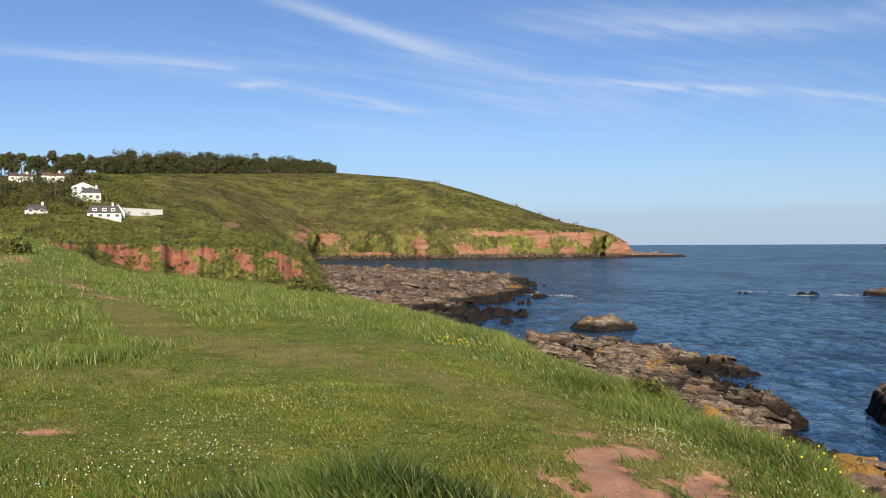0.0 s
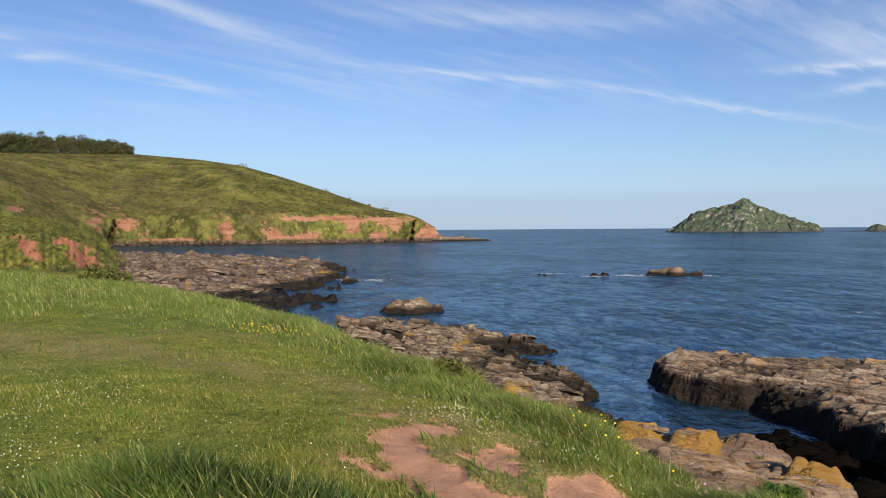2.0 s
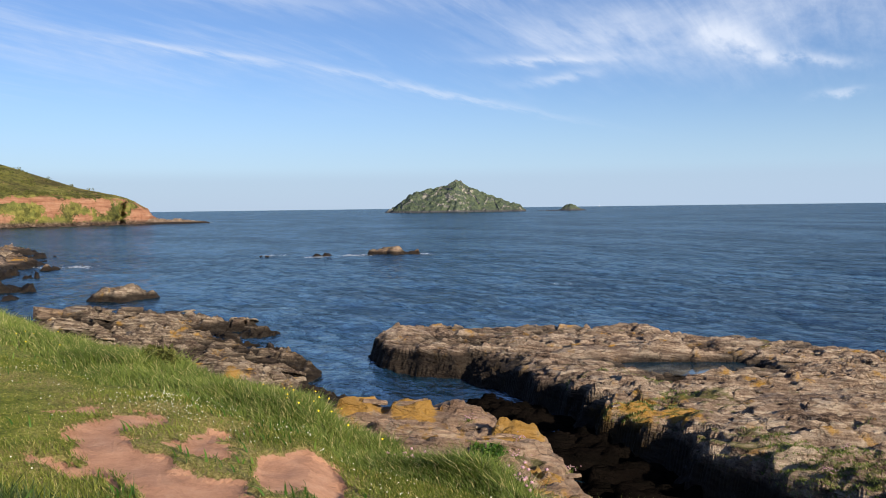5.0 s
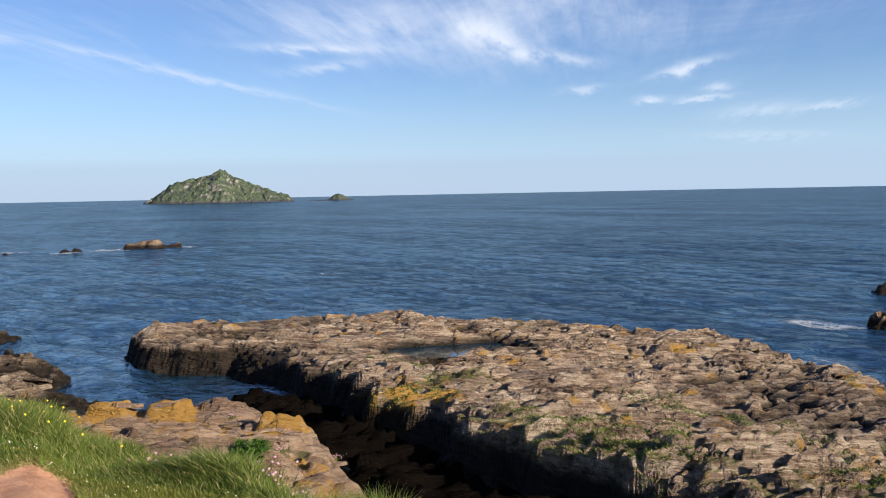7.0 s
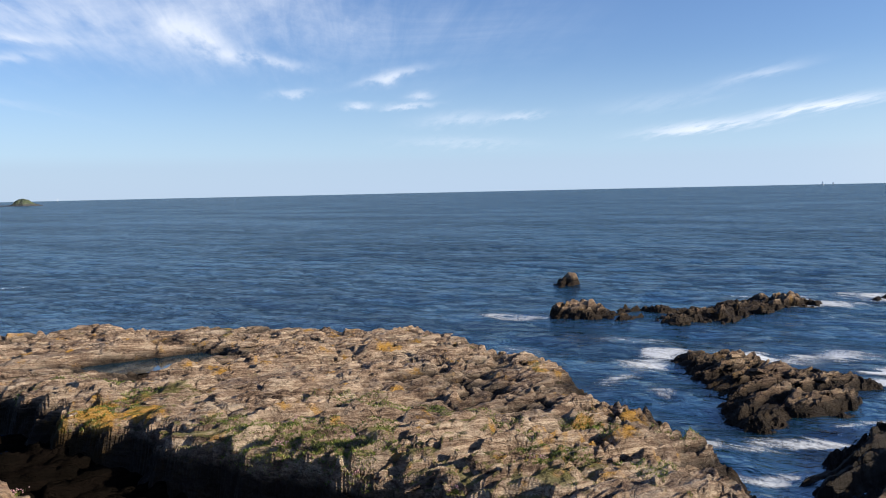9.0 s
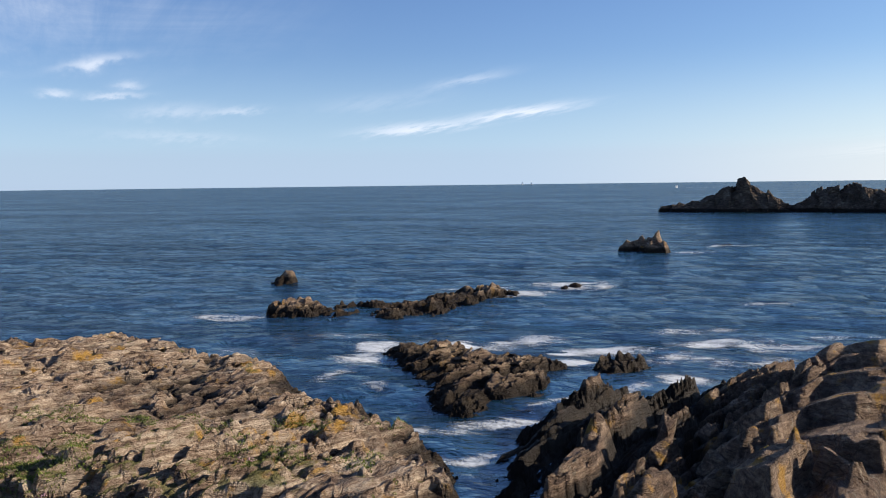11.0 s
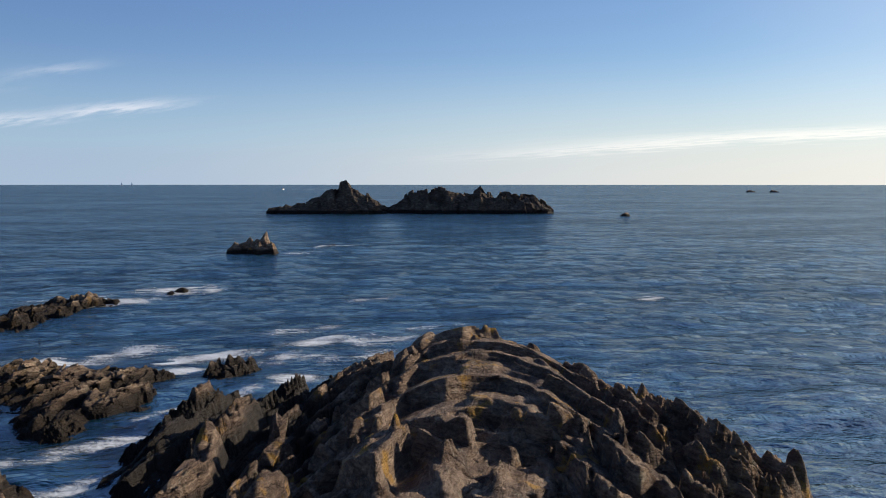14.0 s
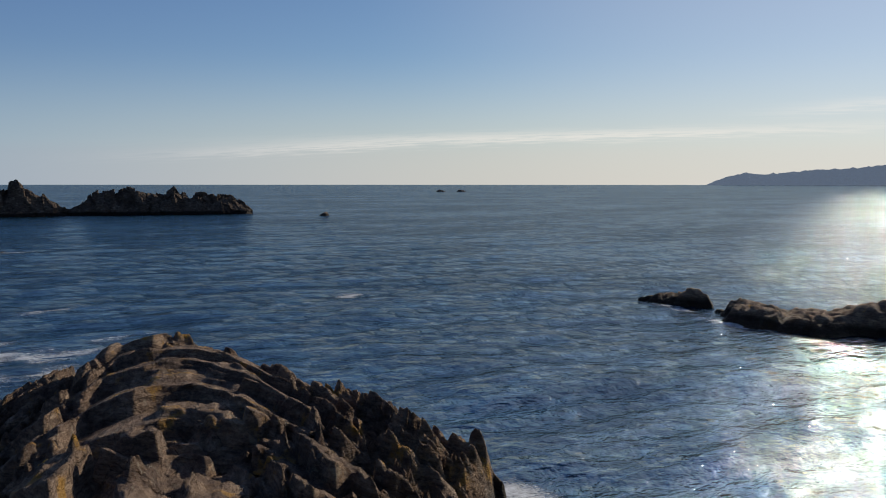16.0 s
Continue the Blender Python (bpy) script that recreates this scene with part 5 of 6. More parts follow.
def boulder(name, at, size, turn, mat, seed, parent, label=""):
    """An angular broken block: a hull of random points, its edges worn."""
    r = random.Random(seed)
    bm = bmesh.new()
    for _ in range(26):
        v = bm.verts.new((r.uniform(-1, 1), r.uniform(-1, 1), r.uniform(-1, 1)))
        if r.random() < 0.6:
            v.co.z = math.copysign(r.uniform(0.75, 1), v.co.z)
    got = bmesh.ops.convex_hull(bm, input=bm.verts)
    bmesh.ops.delete(bm, geom=list({g for g in got["geom_interior"] + got["geom_unused"] if isinstance(g, bmesh.types.BMVert)}), context="VERTS")
    bmesh.ops.bevel(bm, geom=bm.edges[:], offset=0.03, segments=1, affect="EDGES", profile=0.6, clamp_overlap=True)
    bmesh.ops.triangulate(bm, faces=bm.faces[:])
    bmesh.ops.subdivide_edges(bm, edges=bm.edges[:], cuts=2, use_grid_fill=True)
    for v in bm.verts:
        p = v.co + Vector((seed, 0, 0))
        v.co += 0.05 * noise.noise_vector(p * 3.1) + 0.03 * noise.noise_vector(p * 8.0)
    ob = part(name, bm, mat, parent, label)
    ob.matrix_world = Matrix.LocRotScale(at, Euler([radians(q) for q in turn]), size)
    return ob


for n, (x, y, s) in enumerate([(8.2, 72.8, 1.1), (10.6, 74.6, 1.3), (12.6, 75.0, 0.9), (7.2, 70.4, 0.8), (14.8, 73.4, 1.0), (17.4, 70.6, 0.9), (19.8, 60.5, 0.8), (9.6, 66.0, 0.7), (12.8, 62.0, 0.8), (16.6, 66.2, 0.7), (20.4, 52.0, 0.6), (11.2, 57.5, 0.7)]):
    boulder("boulder", (x, y, float(shore.at(x, y)[0]) + 0.2 * s), (s, s * 0.7, s * 0.5), (8 * math.sin(n), 10 * math.cos(n * 2.0), 40 * n), SHORE if n % 3 else DARK, 70 + n * 1.7, shore.ob, "broken block lying on the shore rock")
boulder("boulder", (14.0, 22.4, float(ledge.at(14.0, 22.4)[0]) + 0.1), (0.7, 0.45, 0.32), (5, -12, -40), ORANGE, 21.0, ledge.ob, "tilted brown boulder")
for n, (x, y, z, s) in enumerate([(24.2, -5.4, 2.5, 0.8), (25.1, -5.9, 2.6, 0.7), (23.4, -4.6, 2.3, 0.6), (27.6, -6.4, 2.0, 0.7), (26.4, -7.4, 2.0, 0.6), (22.6, -6.6, 2.0, 0.6), (21.0, -5.2, 3.0, 0.6), (18.6, -5.3, 3.3, 0.55), (17.4, -3.4, 3.3, 0.5), (20.5, -7.4, 3.2, 0.5), (22.4, -13.8, 3.2, 0.5), (18.9, -8.2, 3.3, 0.5)]):
    boulder("pinnacle", (x, y, float(dome.at(x, y)[0]) + 0.3 * s), (s * 0.8, s * 0.38, s * 0.75), (18, -24, -30 + 7 * n), LICHEN if n == 9 else DOME, 40 + n * 2.3, dome.ob, "upright broken fin of slate")

# ---- grass ----
TALL_AZ = [-60, -36, -20, -14, -7, 0.6, 6.4, 11.3, 16, 20, 24, 30, 40, 60]
TALL_SHARE = [0.3, 0.30, 0.34, 0.40, 0.42, 0.57, 0.66, 0.70, 0.72, 0.73, 0.76, 0.80, 0.84, 0.8]


def blades(name, x, y, z, h, wide, mat, label, seed, lean=0.5, short=False):
    """Many grass blades as one mesh."""
    r = np.random.default_rng(seed)
    n = len(x)
    face, way = r.random(n) * 2 * math.pi, r.normal(2.6, 1.3, n)
    bx, by = np.cos(face) * wide / 2, np.sin(face) * wide / 2
    bend = h * lean * (0.25 + r.random(n))
    lx, ly = np.cos(way) * bend, np.sin(way) * bend
    p = np.stack([x, y, z], -1)
    side = np.stack([bx, by, np.zeros(n)], -1)
    tip = p + np.stack([lx, ly, h], -1)
    if short:
        verts = np.stack([p - side, p + side, tip], 1)
        tri = np.array([[0, 1, 2]])
    else:
        mid = p + np.stack([lx * 0.3, ly * 0.3, h * 0.6], -1)
        verts = np.stack([p - side, p + side, mid - side * 0.75, mid + side * 0.75, tip], 1)
        tri = np.array([[0, 1, 3], [0, 3, 2], [2, 3, 4]])
    k = verts.shape[1]
    faces = (np.arange(n)[:, None, None] * k + tri[None]).reshape(-1, 3)
    return tagged(new(name, mesh_of(name, verts.reshape(-1, 3), faces, mat)), label, "grass", kind="stuff")


def lay_grass():
    r = np.random.default_rng(3)
    # short turf
    n = 400000
    a, s = r.uniform(-37, 46, n), r.random(n)
    e, _ = rim(a)
    share = np.interp(a, TALL_AZ, TALL_SHARE)
    d = 3.2 * (np.minimum(share * e, 26) / 3.2) ** (s ** 0.85)
    x, y = at_azimuth(a, d)
    bare, worn = worn_at(x, y)
    ok = (bare < 0.35 + 0.3 * r.random(n)) & (r.random(n) > 0.6 * worn)
    a, d, x, y = a[ok], d[ok], x[ok], y[ok]
    lush = 0.6 + 0.9 * smooth(fbm(x / 1.3, y / 1.3, 3, 150), -0.3, 0.6)
    h = (0.014 + 0.022 * r.random(len(x))) * lush
    blades("short_grass", x, y, turf_height(a, d) - 0.004, h, 0.0045 + d * 0.0005, LAWN, "short grazed grass on the cliff top", 11, 0.9, True)
    # the tall fringe along the rim
    n = 170000
    a, s = r.uniform(-37, 52, n), r.random(n)
    e, _ = rim(a)
    share = np.interp(a, TALL_AZ, TALL_SHARE)
    d = e * (share + (1.02 - share) * s)
    x, y = at_azimuth(a, d)
    clump = fbm(x / 0.9, y / 0.9, 3, 151)
    ok = r.random(n) < 0.55 + 0.6 * clump + 0.25 * s
    a, d, x, y, s, clump = a[ok], d[ok], x[ok], y[ok], s[ok], clump[ok]
    h = (0.06 + 0.17 * smooth(s, 0.0, 0.35)) * (0.6 + 0.5 * r.random(len(x))) * (0.8 + 0.5 * smooth(clump, -0.3, 0.6)) * np.interp(a, [18, 28, 33, 37], [1.0, 0.8, 0.9, 1.35])
    blades("tall_grass", x, y, turf_height(a, np.minimum(d, rim(a)[0])) - 0.02, h, 0.005 + d * 0.0005, TALL, "long uncut grass along the cliff edge", 12, 0.95)
    # rough unmown grass on both sides of the track
    n = 70000
    a, d = r.uniform(-37, -9, n), r.uniform(9, 36, n)
    x, y = at_azimuth(a, d)
    clump = fbm(x / 1.4, y / 1.4, 3, 156)
    ok = (worn_at(x, y)[1] < 0.35) & (r.random(n) < 0.35 + 0.7 * clump) & (d < 0.75 * rim(a)[0]) & (d > np.interp(a, [-37, -20, -9], [9, 13, 22]))
    a, d, x, y, clump = a[ok], d[ok], x[ok], y[ok], clump[ok]
    h = (0.07 + 0.12 * smooth(clump, -0.1, 0.7)) * (0.6 + 0.7 * r.random(len(x)))
    blades("tall_grass", x, y, turf_height(a, d) - 0.01, h, 0.006 + d * 0.0006, TALL, "rough unmown grass beside the worn track", 17, 0.9)
    # the tussock before the path, with some broad leaves
    for n, mat, wide, tall, kind, label in ((11000, TUSSOCK, 0.013, 0.30, "tall_grass", "tussock of long grass beside the path"), (900, HERB, 0.034, 0.22, "broad_herb", "broad-leaved plantain in the tussock")):
        x, y = r.normal(-0.45, 0.75, n), r.normal(4.35, 0.30, n)
        ok = (np.hypot((x + 0.45) / 1.55, (y - 4.35) / 0.62) < 1) & (y > 3.4)
        x, y = x[ok], y[ok]
        a, d = np.degrees(np.arctan2(x, y)), np.hypot(x, y)
        edge = 1 - np.hypot((x + 0.45) / 1.6, (y - 4.35) / 0.65)
        blades(kind, x, y, turf_height(a, d) - 0.01, tall * (0.55 + 0.6 * r.random(len(x))) * (0.45 + 0.8 * edge), np.full(len(x), wide), mat, label, 13, 0.6)
    # small weeds in the turf
    n = 2600
    a = r.uniform(-30, 30, n)
    e, _ = rim(a)
    d = 3 + r.random(n) * np.minimum(e - 3, 15)
    x, y = at_azimuth(a, d)
    ok = (worn_at(x, y)[0] < 0.2) & (fbm(x / 0.8, y / 0.8, 2, 153) > 0.25)
    blades("broad_herb", x[ok], y[ok], turf_height(a, d)[ok], 0.05 + 0.06 * r.random(ok.sum()), np.full(ok.sum(), 0.018), HERB, "flat-leaved weeds scattered through the turf", 14, 1.2)
    # turf in the hollows of the platform
    n = 150000
    x, y = r.uniform(17.5, 27, n), r.uniform(1.5, 27, n)
    z, d = platform.at(x, y)
    ok = (fbm(x / 2.0, y / 2.0, 4, 155) > 0.10 + 0.06 * (x - 19)) & (d > 0.5) & (z > 1.25)
    x, y, z = x[ok], y[ok], z[ok]
    blades("rock_turf", x, y, z - 0.02, 0.035 + 0.07 * r.random(len(x)), np.full(len(x), 0.022), TALL, "patchy green turf growing on the slate", 15, 0.9)


lay_grass()


def flowers(name, places, radius, mat, stem, label):
    """Small flower heads turned to the sun on thin stems, all of one kind."""
    r = random.Random(len(places))
    verts, faces, green = [], [], []
    for x, y, z in places:
        h = stem * r.uniform(0.7, 1.3)
        face = (sun_way + Vector((r.gauss(0, 0.4), r.gauss(0, 0.4), 0.7))).normalized()
        a = face.orthogonal().normalized()
        b = face.cross(a)
        at, base = Vector((x, y, z + h)), len(verts)
        verts.append(at + face * radius * 0.3)
        for i in range(7):
            t = i * 2 * math.pi / 7
            verts.append(at + (a * math.cos(t) + b * math.sin(t)) * radius)
        faces += [(base, base + 1 + i, base + 1 + (i + 1) % 7) for i in range(7)]
        verts += [Vector((x - 0.002, y, z)), Vector((x + 0.002, y, z)), at]
        faces.append((base + 8, base + 9, base + 10))
    me = mesh_of(name, np.array([tuple(v) for v in verts]), np.array(faces), mat)
    me.materials.append(HERB)
    me.polygons.foreach_set("material_index", [int(i % 8 == 7) for i in range(len(faces))])
    return tagged(new(name, me), label, "flower", kind="stuff")


def sow(spots, seed, more=1.0):
    r = random.Random(seed)
    out = []
    for a, d, spread, count in spots:
        for _ in range(int(count * more)):
            x, y = at_azimuth(a, d)
            x, y = x + r.gauss(0, spread), y + r.gauss(0, spread * 1.3)
            a2, d2 = math.degrees(math.atan2(x, y)), math.hypot(x, y)
            if worn_at(np.array(x), np.array(y))[0] < 0.3 and d2 > 3.2:
                out.append((x, y, float(turf_height(np.array(a2), np.array(min(d2, rim(a2)[0]))))))
    return out


flowers("daisy", sow([(-17.5, 8.1, 0.3, 26), (-16, 7.2, 0.3, 16), (-13, 7.0, 0.4, 10), (-19, 6.5, 0.4, 16), (-11.5, 8.8, 0.2, 14), (-9.5, 9.2, 0.3, 10), (-6, 8.6, 0.5, 8), (-22, 6.3, 0.45, 22), (-14, 10.5, 0.6, 14), (-2, 9.5, 1.2, 16), (-24, 9, 0.7, 16), (-27, 6.6, 0.3, 14),
                      (14, 8.6, 0.35, 42), (17, 8.6, 0.4, 30), (21, 8.2, 0.5, 25), (6, 10.5, 0.9, 28), (29, 7.2, 0.5, 22), (34, 6.6, 0.5, 16), (0, 6.6, 0.9, 14)], 4, 2.4), 0.0055, WHITE_PETAL, 0.028, "white daisies scattered in the turf")
flowers("buttercup", sow([(0.8, 14.3, 0.3, 34), (4.8, 13.5, 0.3, 8), (23.8, 9.4, 0.25, 16), (-22, 24, 0.5, 16), (-3, 13.8, 0.6, 8), (27, 8.6, 0.3, 5), (-26, 17, 0.6, 14)], 5), 0.011, YELLOW_PETAL, 0.24, "yellow buttercups standing in long grass")


def thrift(at, size, seed, heads=14):
    """A cushion of sea thrift: leaves below, round pink heads on stems."""
    r = random.Random(seed)
    base = new("thrift")
    base.location = at
    bm = bmesh.new()
    for _ in range(90):
        t, q = r.uniform(0, 6.3), abs(r.gauss(0, 0.5)) * size
        x, y = q * math.cos(t), q * math.sin(t)
        lean = Vector((math.cos(t), math.sin(t), 0)) * 0.05
        side = Vector((-math.sin(t), math.cos(t), 0)) * 0.008
        p = Vector((x, y, 0))
        bm.faces.new([bm.verts.new(p - side), bm.verts.new(p + side), bm.verts.new(p + lean + Vector((0, 0, r.uniform(0.06, 0.12))))])
    tagged(part("leaf_cushion", bm, TALL, base), kind="stuff")
    bm = bmesh.new()
    bmesh.ops.create_icosphere(bm, subdivisions=2, radius=0.017)
    for v in bm.verts:
        v.co *= 1 + 0.25 * noise.noise(v.co * 90)
        v.co.z *= 0.75
    me = from_bm("flower_head", bm, PINK_PETAL)
    for _ in range(heads):
        t, q = r.uniform(0, 6.3), abs(r.gauss(0, 0.6)) * size
        ob = new("flower_head", me)
        ob.parent, ob.location = base, (q * math.cos(t), q * math.sin(t), r.uniform(0.08, 0.17))
    tagged(base, "clump of pink sea thrift in flower", "flower", "sea thrift")


def turf_at(a, d):
    x, y = at_azimuth(a, d)
    return Vector((x, y, float(turf_height(np.array(a), np.array(d)))))


thrift(turf_at(30.8, 8.1), 0.22, 1, 16)
thrift(turf_at(38.6, 7.3), 0.26, 2, 24)
thrift(turf_at(40.5, 6.9), 0.2, 3, 16)
thrift(turf_at(35.0, 7.5), 0.15, 4, 7)
for n, (x, y) in enumerate([(13.6, 17.6), (14.4, 16.6), (12.5, 16.4), (13.9, 20.6)]):
    thrift(Vector((x, y, float(ledge.at(x, y)[0]))), 0.32, 10 + n, 22)
for n, (x, y) in enumerate([(19.2, 9.9), (19.0, 7.0), (19.8, 12.6), (20.6, 10.8), (20.3, 15.0), (20.2, 5.2), (21.8, 13.5)]):
    thrift(Vector((x, y, float(platform.at(x, y)[0]))), 0.3, 20 + n, 18)


def leafy(count, shape, size, seed):
    """Triangles for leaves, on and in a lumpy crown; shape gives a centre and radius for each lump."""
    r = np.random.default_rng(seed)
    verts = []
    for (cx, cy, cz), rad in shape:
        v = r.normal(0, 1, (count, 3))
        v /= np.linalg.norm(v, axis=1)[:, None]
        c = np.array([cx, cy, cz]) + v * rad * (0.55 + 0.5 * r.random((count, 1)))
        t = r.normal(0, 1, (count, 3, 3)) * size * 0.6
        verts.append((c[:, None] + t).reshape(-1, 3))
    verts = np.concatenate(verts)
    return verts, np.arange(len(verts)).reshape(-1, 3)


def shrub(at, rad, seed, label, leaf=0.08, mat=SCRUB, count=170):
    r = random.Random(seed)
    lumps = [((r.gauss(0, 0.45) * rad, r.gauss(0, 0.45) * rad, rad * r.uniform(0.2, 0.55)), rad * r.uniform(0.35, 0.55)) for _ in range(8)]
    v, f = leafy(count, lumps, leaf, seed)
    ob = new("shrub", mesh_of("shrub", v, f, mat))
    ob.location = at
    return tagged(ob, label, "shrub")


shrub(Vector((11.4, 16.0, float(ledge.at(11.4, 16.0)[0]) - 0.05)), 0.55, 1, "low bright green herb on the rock", 0.07, HERB)
shrub(turf_at(-9.3, 43), 1.0, 2, "dark green bracken clump at the cliff edge", 0.13)
shrub(turf_at(-27, 60), 1.2, 3, "dry brown dock clump in rough grass", 0.13)
shrub(turf_at(13.5, 12.6), 0.3, 4, "dark tussock at the cliff edge", 0.06)


def bank_scrub():
    """Bramble, bracken and gorse over the bank and hanging over its lip."""
    r = random.Random(31)
    for mat, count, rows, label in ((SCRUB, 620, (30, 71), "dark bramble and bracken on the bank"), (GORSE, 200, (31, 62), "yellow-green gorse on the bank"), (SCRUB, 170, (3, 31), "tufts of scrub clinging to the red earth")):
        lumps = []
        for _ in range(count):
            i, j = r.randrange(*rows), r.randrange(0, BANK_X.shape[1])
            s = r.uniform(0.35, 0.95) * (1.0 if rows[0] > 20 else 0.6)
            lumps += [((BANK_X[i, j] + r.gauss(0, s), BANK_Y[i, j] + r.gauss(0, s), BANK_Z[i, j] + s * 0.25), s * r.uniform(0.6, 1.0)) for _ in range(2)]
        v, f = leafy(26, lumps, 0.2, count)
        tagged(new("scrub", mesh_of("scrub", v, f, mat)), label, "scrub", kind="stuff")


bank_scrub()

# ---- wood, scrub and houses on the headland ----


def pine(at, tall, seed, group="pines"):
    """A wind-shaped pine: a bent trunk, limbs and a flat crown of many clumps."""
    r = random.Random(seed)
    base = new("pine_tree")
    base.location = at
    bm = bmesh.new()
    spine = [Vector((0, 0, -1)), Vector((r.uniform(-0.3, 0.3), 0, tall * 0.35)), Vector((r.uniform(-0.6, 0.6), 0, tall * 0.65)), Vector((r.uniform(-1, 1), 0, tall * 0.9))]
    rads = [0.38, 0.3, 0.2, 0.08]

    def tube(pts, rr):
        rings = []
        for p, q in zip(pts, rr):
            rings.append([bm.verts.new(p + Vector((q * math.cos(t * 1.0472), q * math.sin(t * 1.0472), 0))) for t in range(6)])
        for lo, hi in zip(rings[:-1], rings[1:]):
            for i in range(6):
                bm.faces.new((lo[i], lo[(i + 1) % 6], hi[(i + 1) % 6], hi[i]))

    tube(spine, rads)
    lumps = []
    for _ in range(7):
        t, k = r.uniform(0, 6.3), r.uniform(0.42, 0.92)
        foot = spine[2].lerp(spine[3], (k - 0.5) * 1.6)
        end = foot + Vector((math.cos(t), math.sin(t), 0.25)) * tall * r.uniform(0.12, 0.27)
        tube([foot, end], [0.11, 0.04])
        lumps.append((tuple(end), tall * r.uniform(0.12, 0.19)))
    lumps += [((r.uniform(-1.5, 1.5), r.uniform(-1.5, 1.5), tall * r.uniform(0.82, 1.0)), tall * 0.12) for _ in range(4)]
    part("trunk", bm, BARK, base)
    v, f = leafy(90, lumps, 0.75, seed)
    crown = new("crown", mesh_of("crown", v, f, PINE))
    crown.parent = base
    tagged(base, "dark wind-shaped pine on the hill crest", "tree", group)


for n in range(30):
    a = -28.6 + n * 0.205 + 0.1 * math.sin(n * 7)
    pine(on_headland(a + 0.09 * math.sin(n * 5.3), 0.0725 + 0.0035 * math.sin(n * 3.1)), 11.0 + 3.5 * math.sin(n * 2.3), 300 + n)


def build_wood():
    r = random.Random(12)
    lumps = []
    for n in range(150):
        a = -22.3 + 14.9 * n / 149 + r.uniform(-0.1, 0.1)
        p = on_headland(a, float(np.interp(a, [-23, -14.6, -7.5], [0.080, 0.0838, 0.0855])))
        tall = r.choice((10.0, 12.0, 13.5, 15.0)) * r.uniform(0.92, 1.08) * float(np.interp(a, [-22.4, -21.5, -9.5, -7.3], [0.6, 1.0, 1.0, 0.55]))
        for _ in range(9):
            k = r.uniform(0.02, 1.0)
            lumps.append(((p.x + r.gauss(0, 1.6), p.y + r.gauss(0, 2.5), p.z + tall * k * 0.9), tall * r.uniform(0.13, 0.24)))
    v, f = leafy(80, lumps, 0.7, 13)
    tagged(new("wood", mesh_of("wood", v, f, PINE)), "dense dark wood along the hill crest", "wood", kind="stuff")
    lumps = []
    for _ in range(640):
        a = r.uniform(-28.5, -19.5) if r.random() < 0.55 else r.uniform(-19, 9)
        e = r.uniform(0.034, 0.075) if a < -19.5 else r.uniform(0.2, 0.98) * float(np.interp(a, [-19, -7.5, 2, 9], [0.08, 0.084, 0.06, 0.022])) + 0.004
        p = on_headland(a, e)
        s = r.uniform(0.9, 2.6) if a < -19.5 else r.uniform(0.6, 1.5)
        lumps += [((p.x + r.gauss(0, s), p.y + r.gauss(0, s), p.z + s * 0.4), s * r.uniform(0.6, 1.0)) for _ in range(3)]
    for _ in range(120):
        p = on_headland(r.uniform(-28.5, -20), r.uniform(0.036, 0.074))
        s = r.uniform(2.0, 4.0)
        lumps += [((p.x + r.gauss(0, s), p.y + r.gauss(0, s), p.z + s * 0.5), s * r.uniform(0.5, 0.9)) for _ in range(4)]
    trees = []
    p = on_headland(-0.55, 0.0738)
    lumps += [((p.x + k * 1.6, p.y, p.z + 1.2 - abs(k) * 0.5), 1.6) for k in (-2, -1, 0, 1, 2)]
    for n in range(60):
        q = on_headland(r.uniform(-28.6, -23.9), r.choice((0.042, 0.047, 0.052, 0.057, 0.062, 0.074)))
        trees.append(((q.x, q.y, q.z + 2), r.uniform(2.2, 3.6)))
        trees.append(((q.x + 2, q.y, q.z + 4), r.uniform(1.6, 2.8)))
    v, f = leafy(90, trees, 0.6, 15)
    tagged(new("garden_trees", mesh_of("garden_trees", v, f, PINE)), "dark garden trees between the houses", "trees", kind="stuff")
    v, f = leafy(22, lumps, 0.5, 14)
    tagged(new("scrub", mesh_of("scrub", v, f, SCRUB)), "dark scrub and gorse bushes on the slope", "scrub", kind="stuff")


build_wood()


def box(bm, x0, x1, y0, y1, z0, z1):
    v = [bm.verts.new(p) for p in ((x0, y0, z0), (x1, y0, z0), (x1, y1, z0), (x0, y1, z0), (x0, y0, z1), (x1, y0, z1), (x1, y1, z1), (x0, y1, z1))]
    for q in ((0, 3, 2, 1), (4, 5, 6, 7), (0, 1, 5, 4), (1, 2, 6, 5), (2, 3, 7, 6), (3, 0, 4, 7)):
        bm.faces.new([v[i] for i in q])


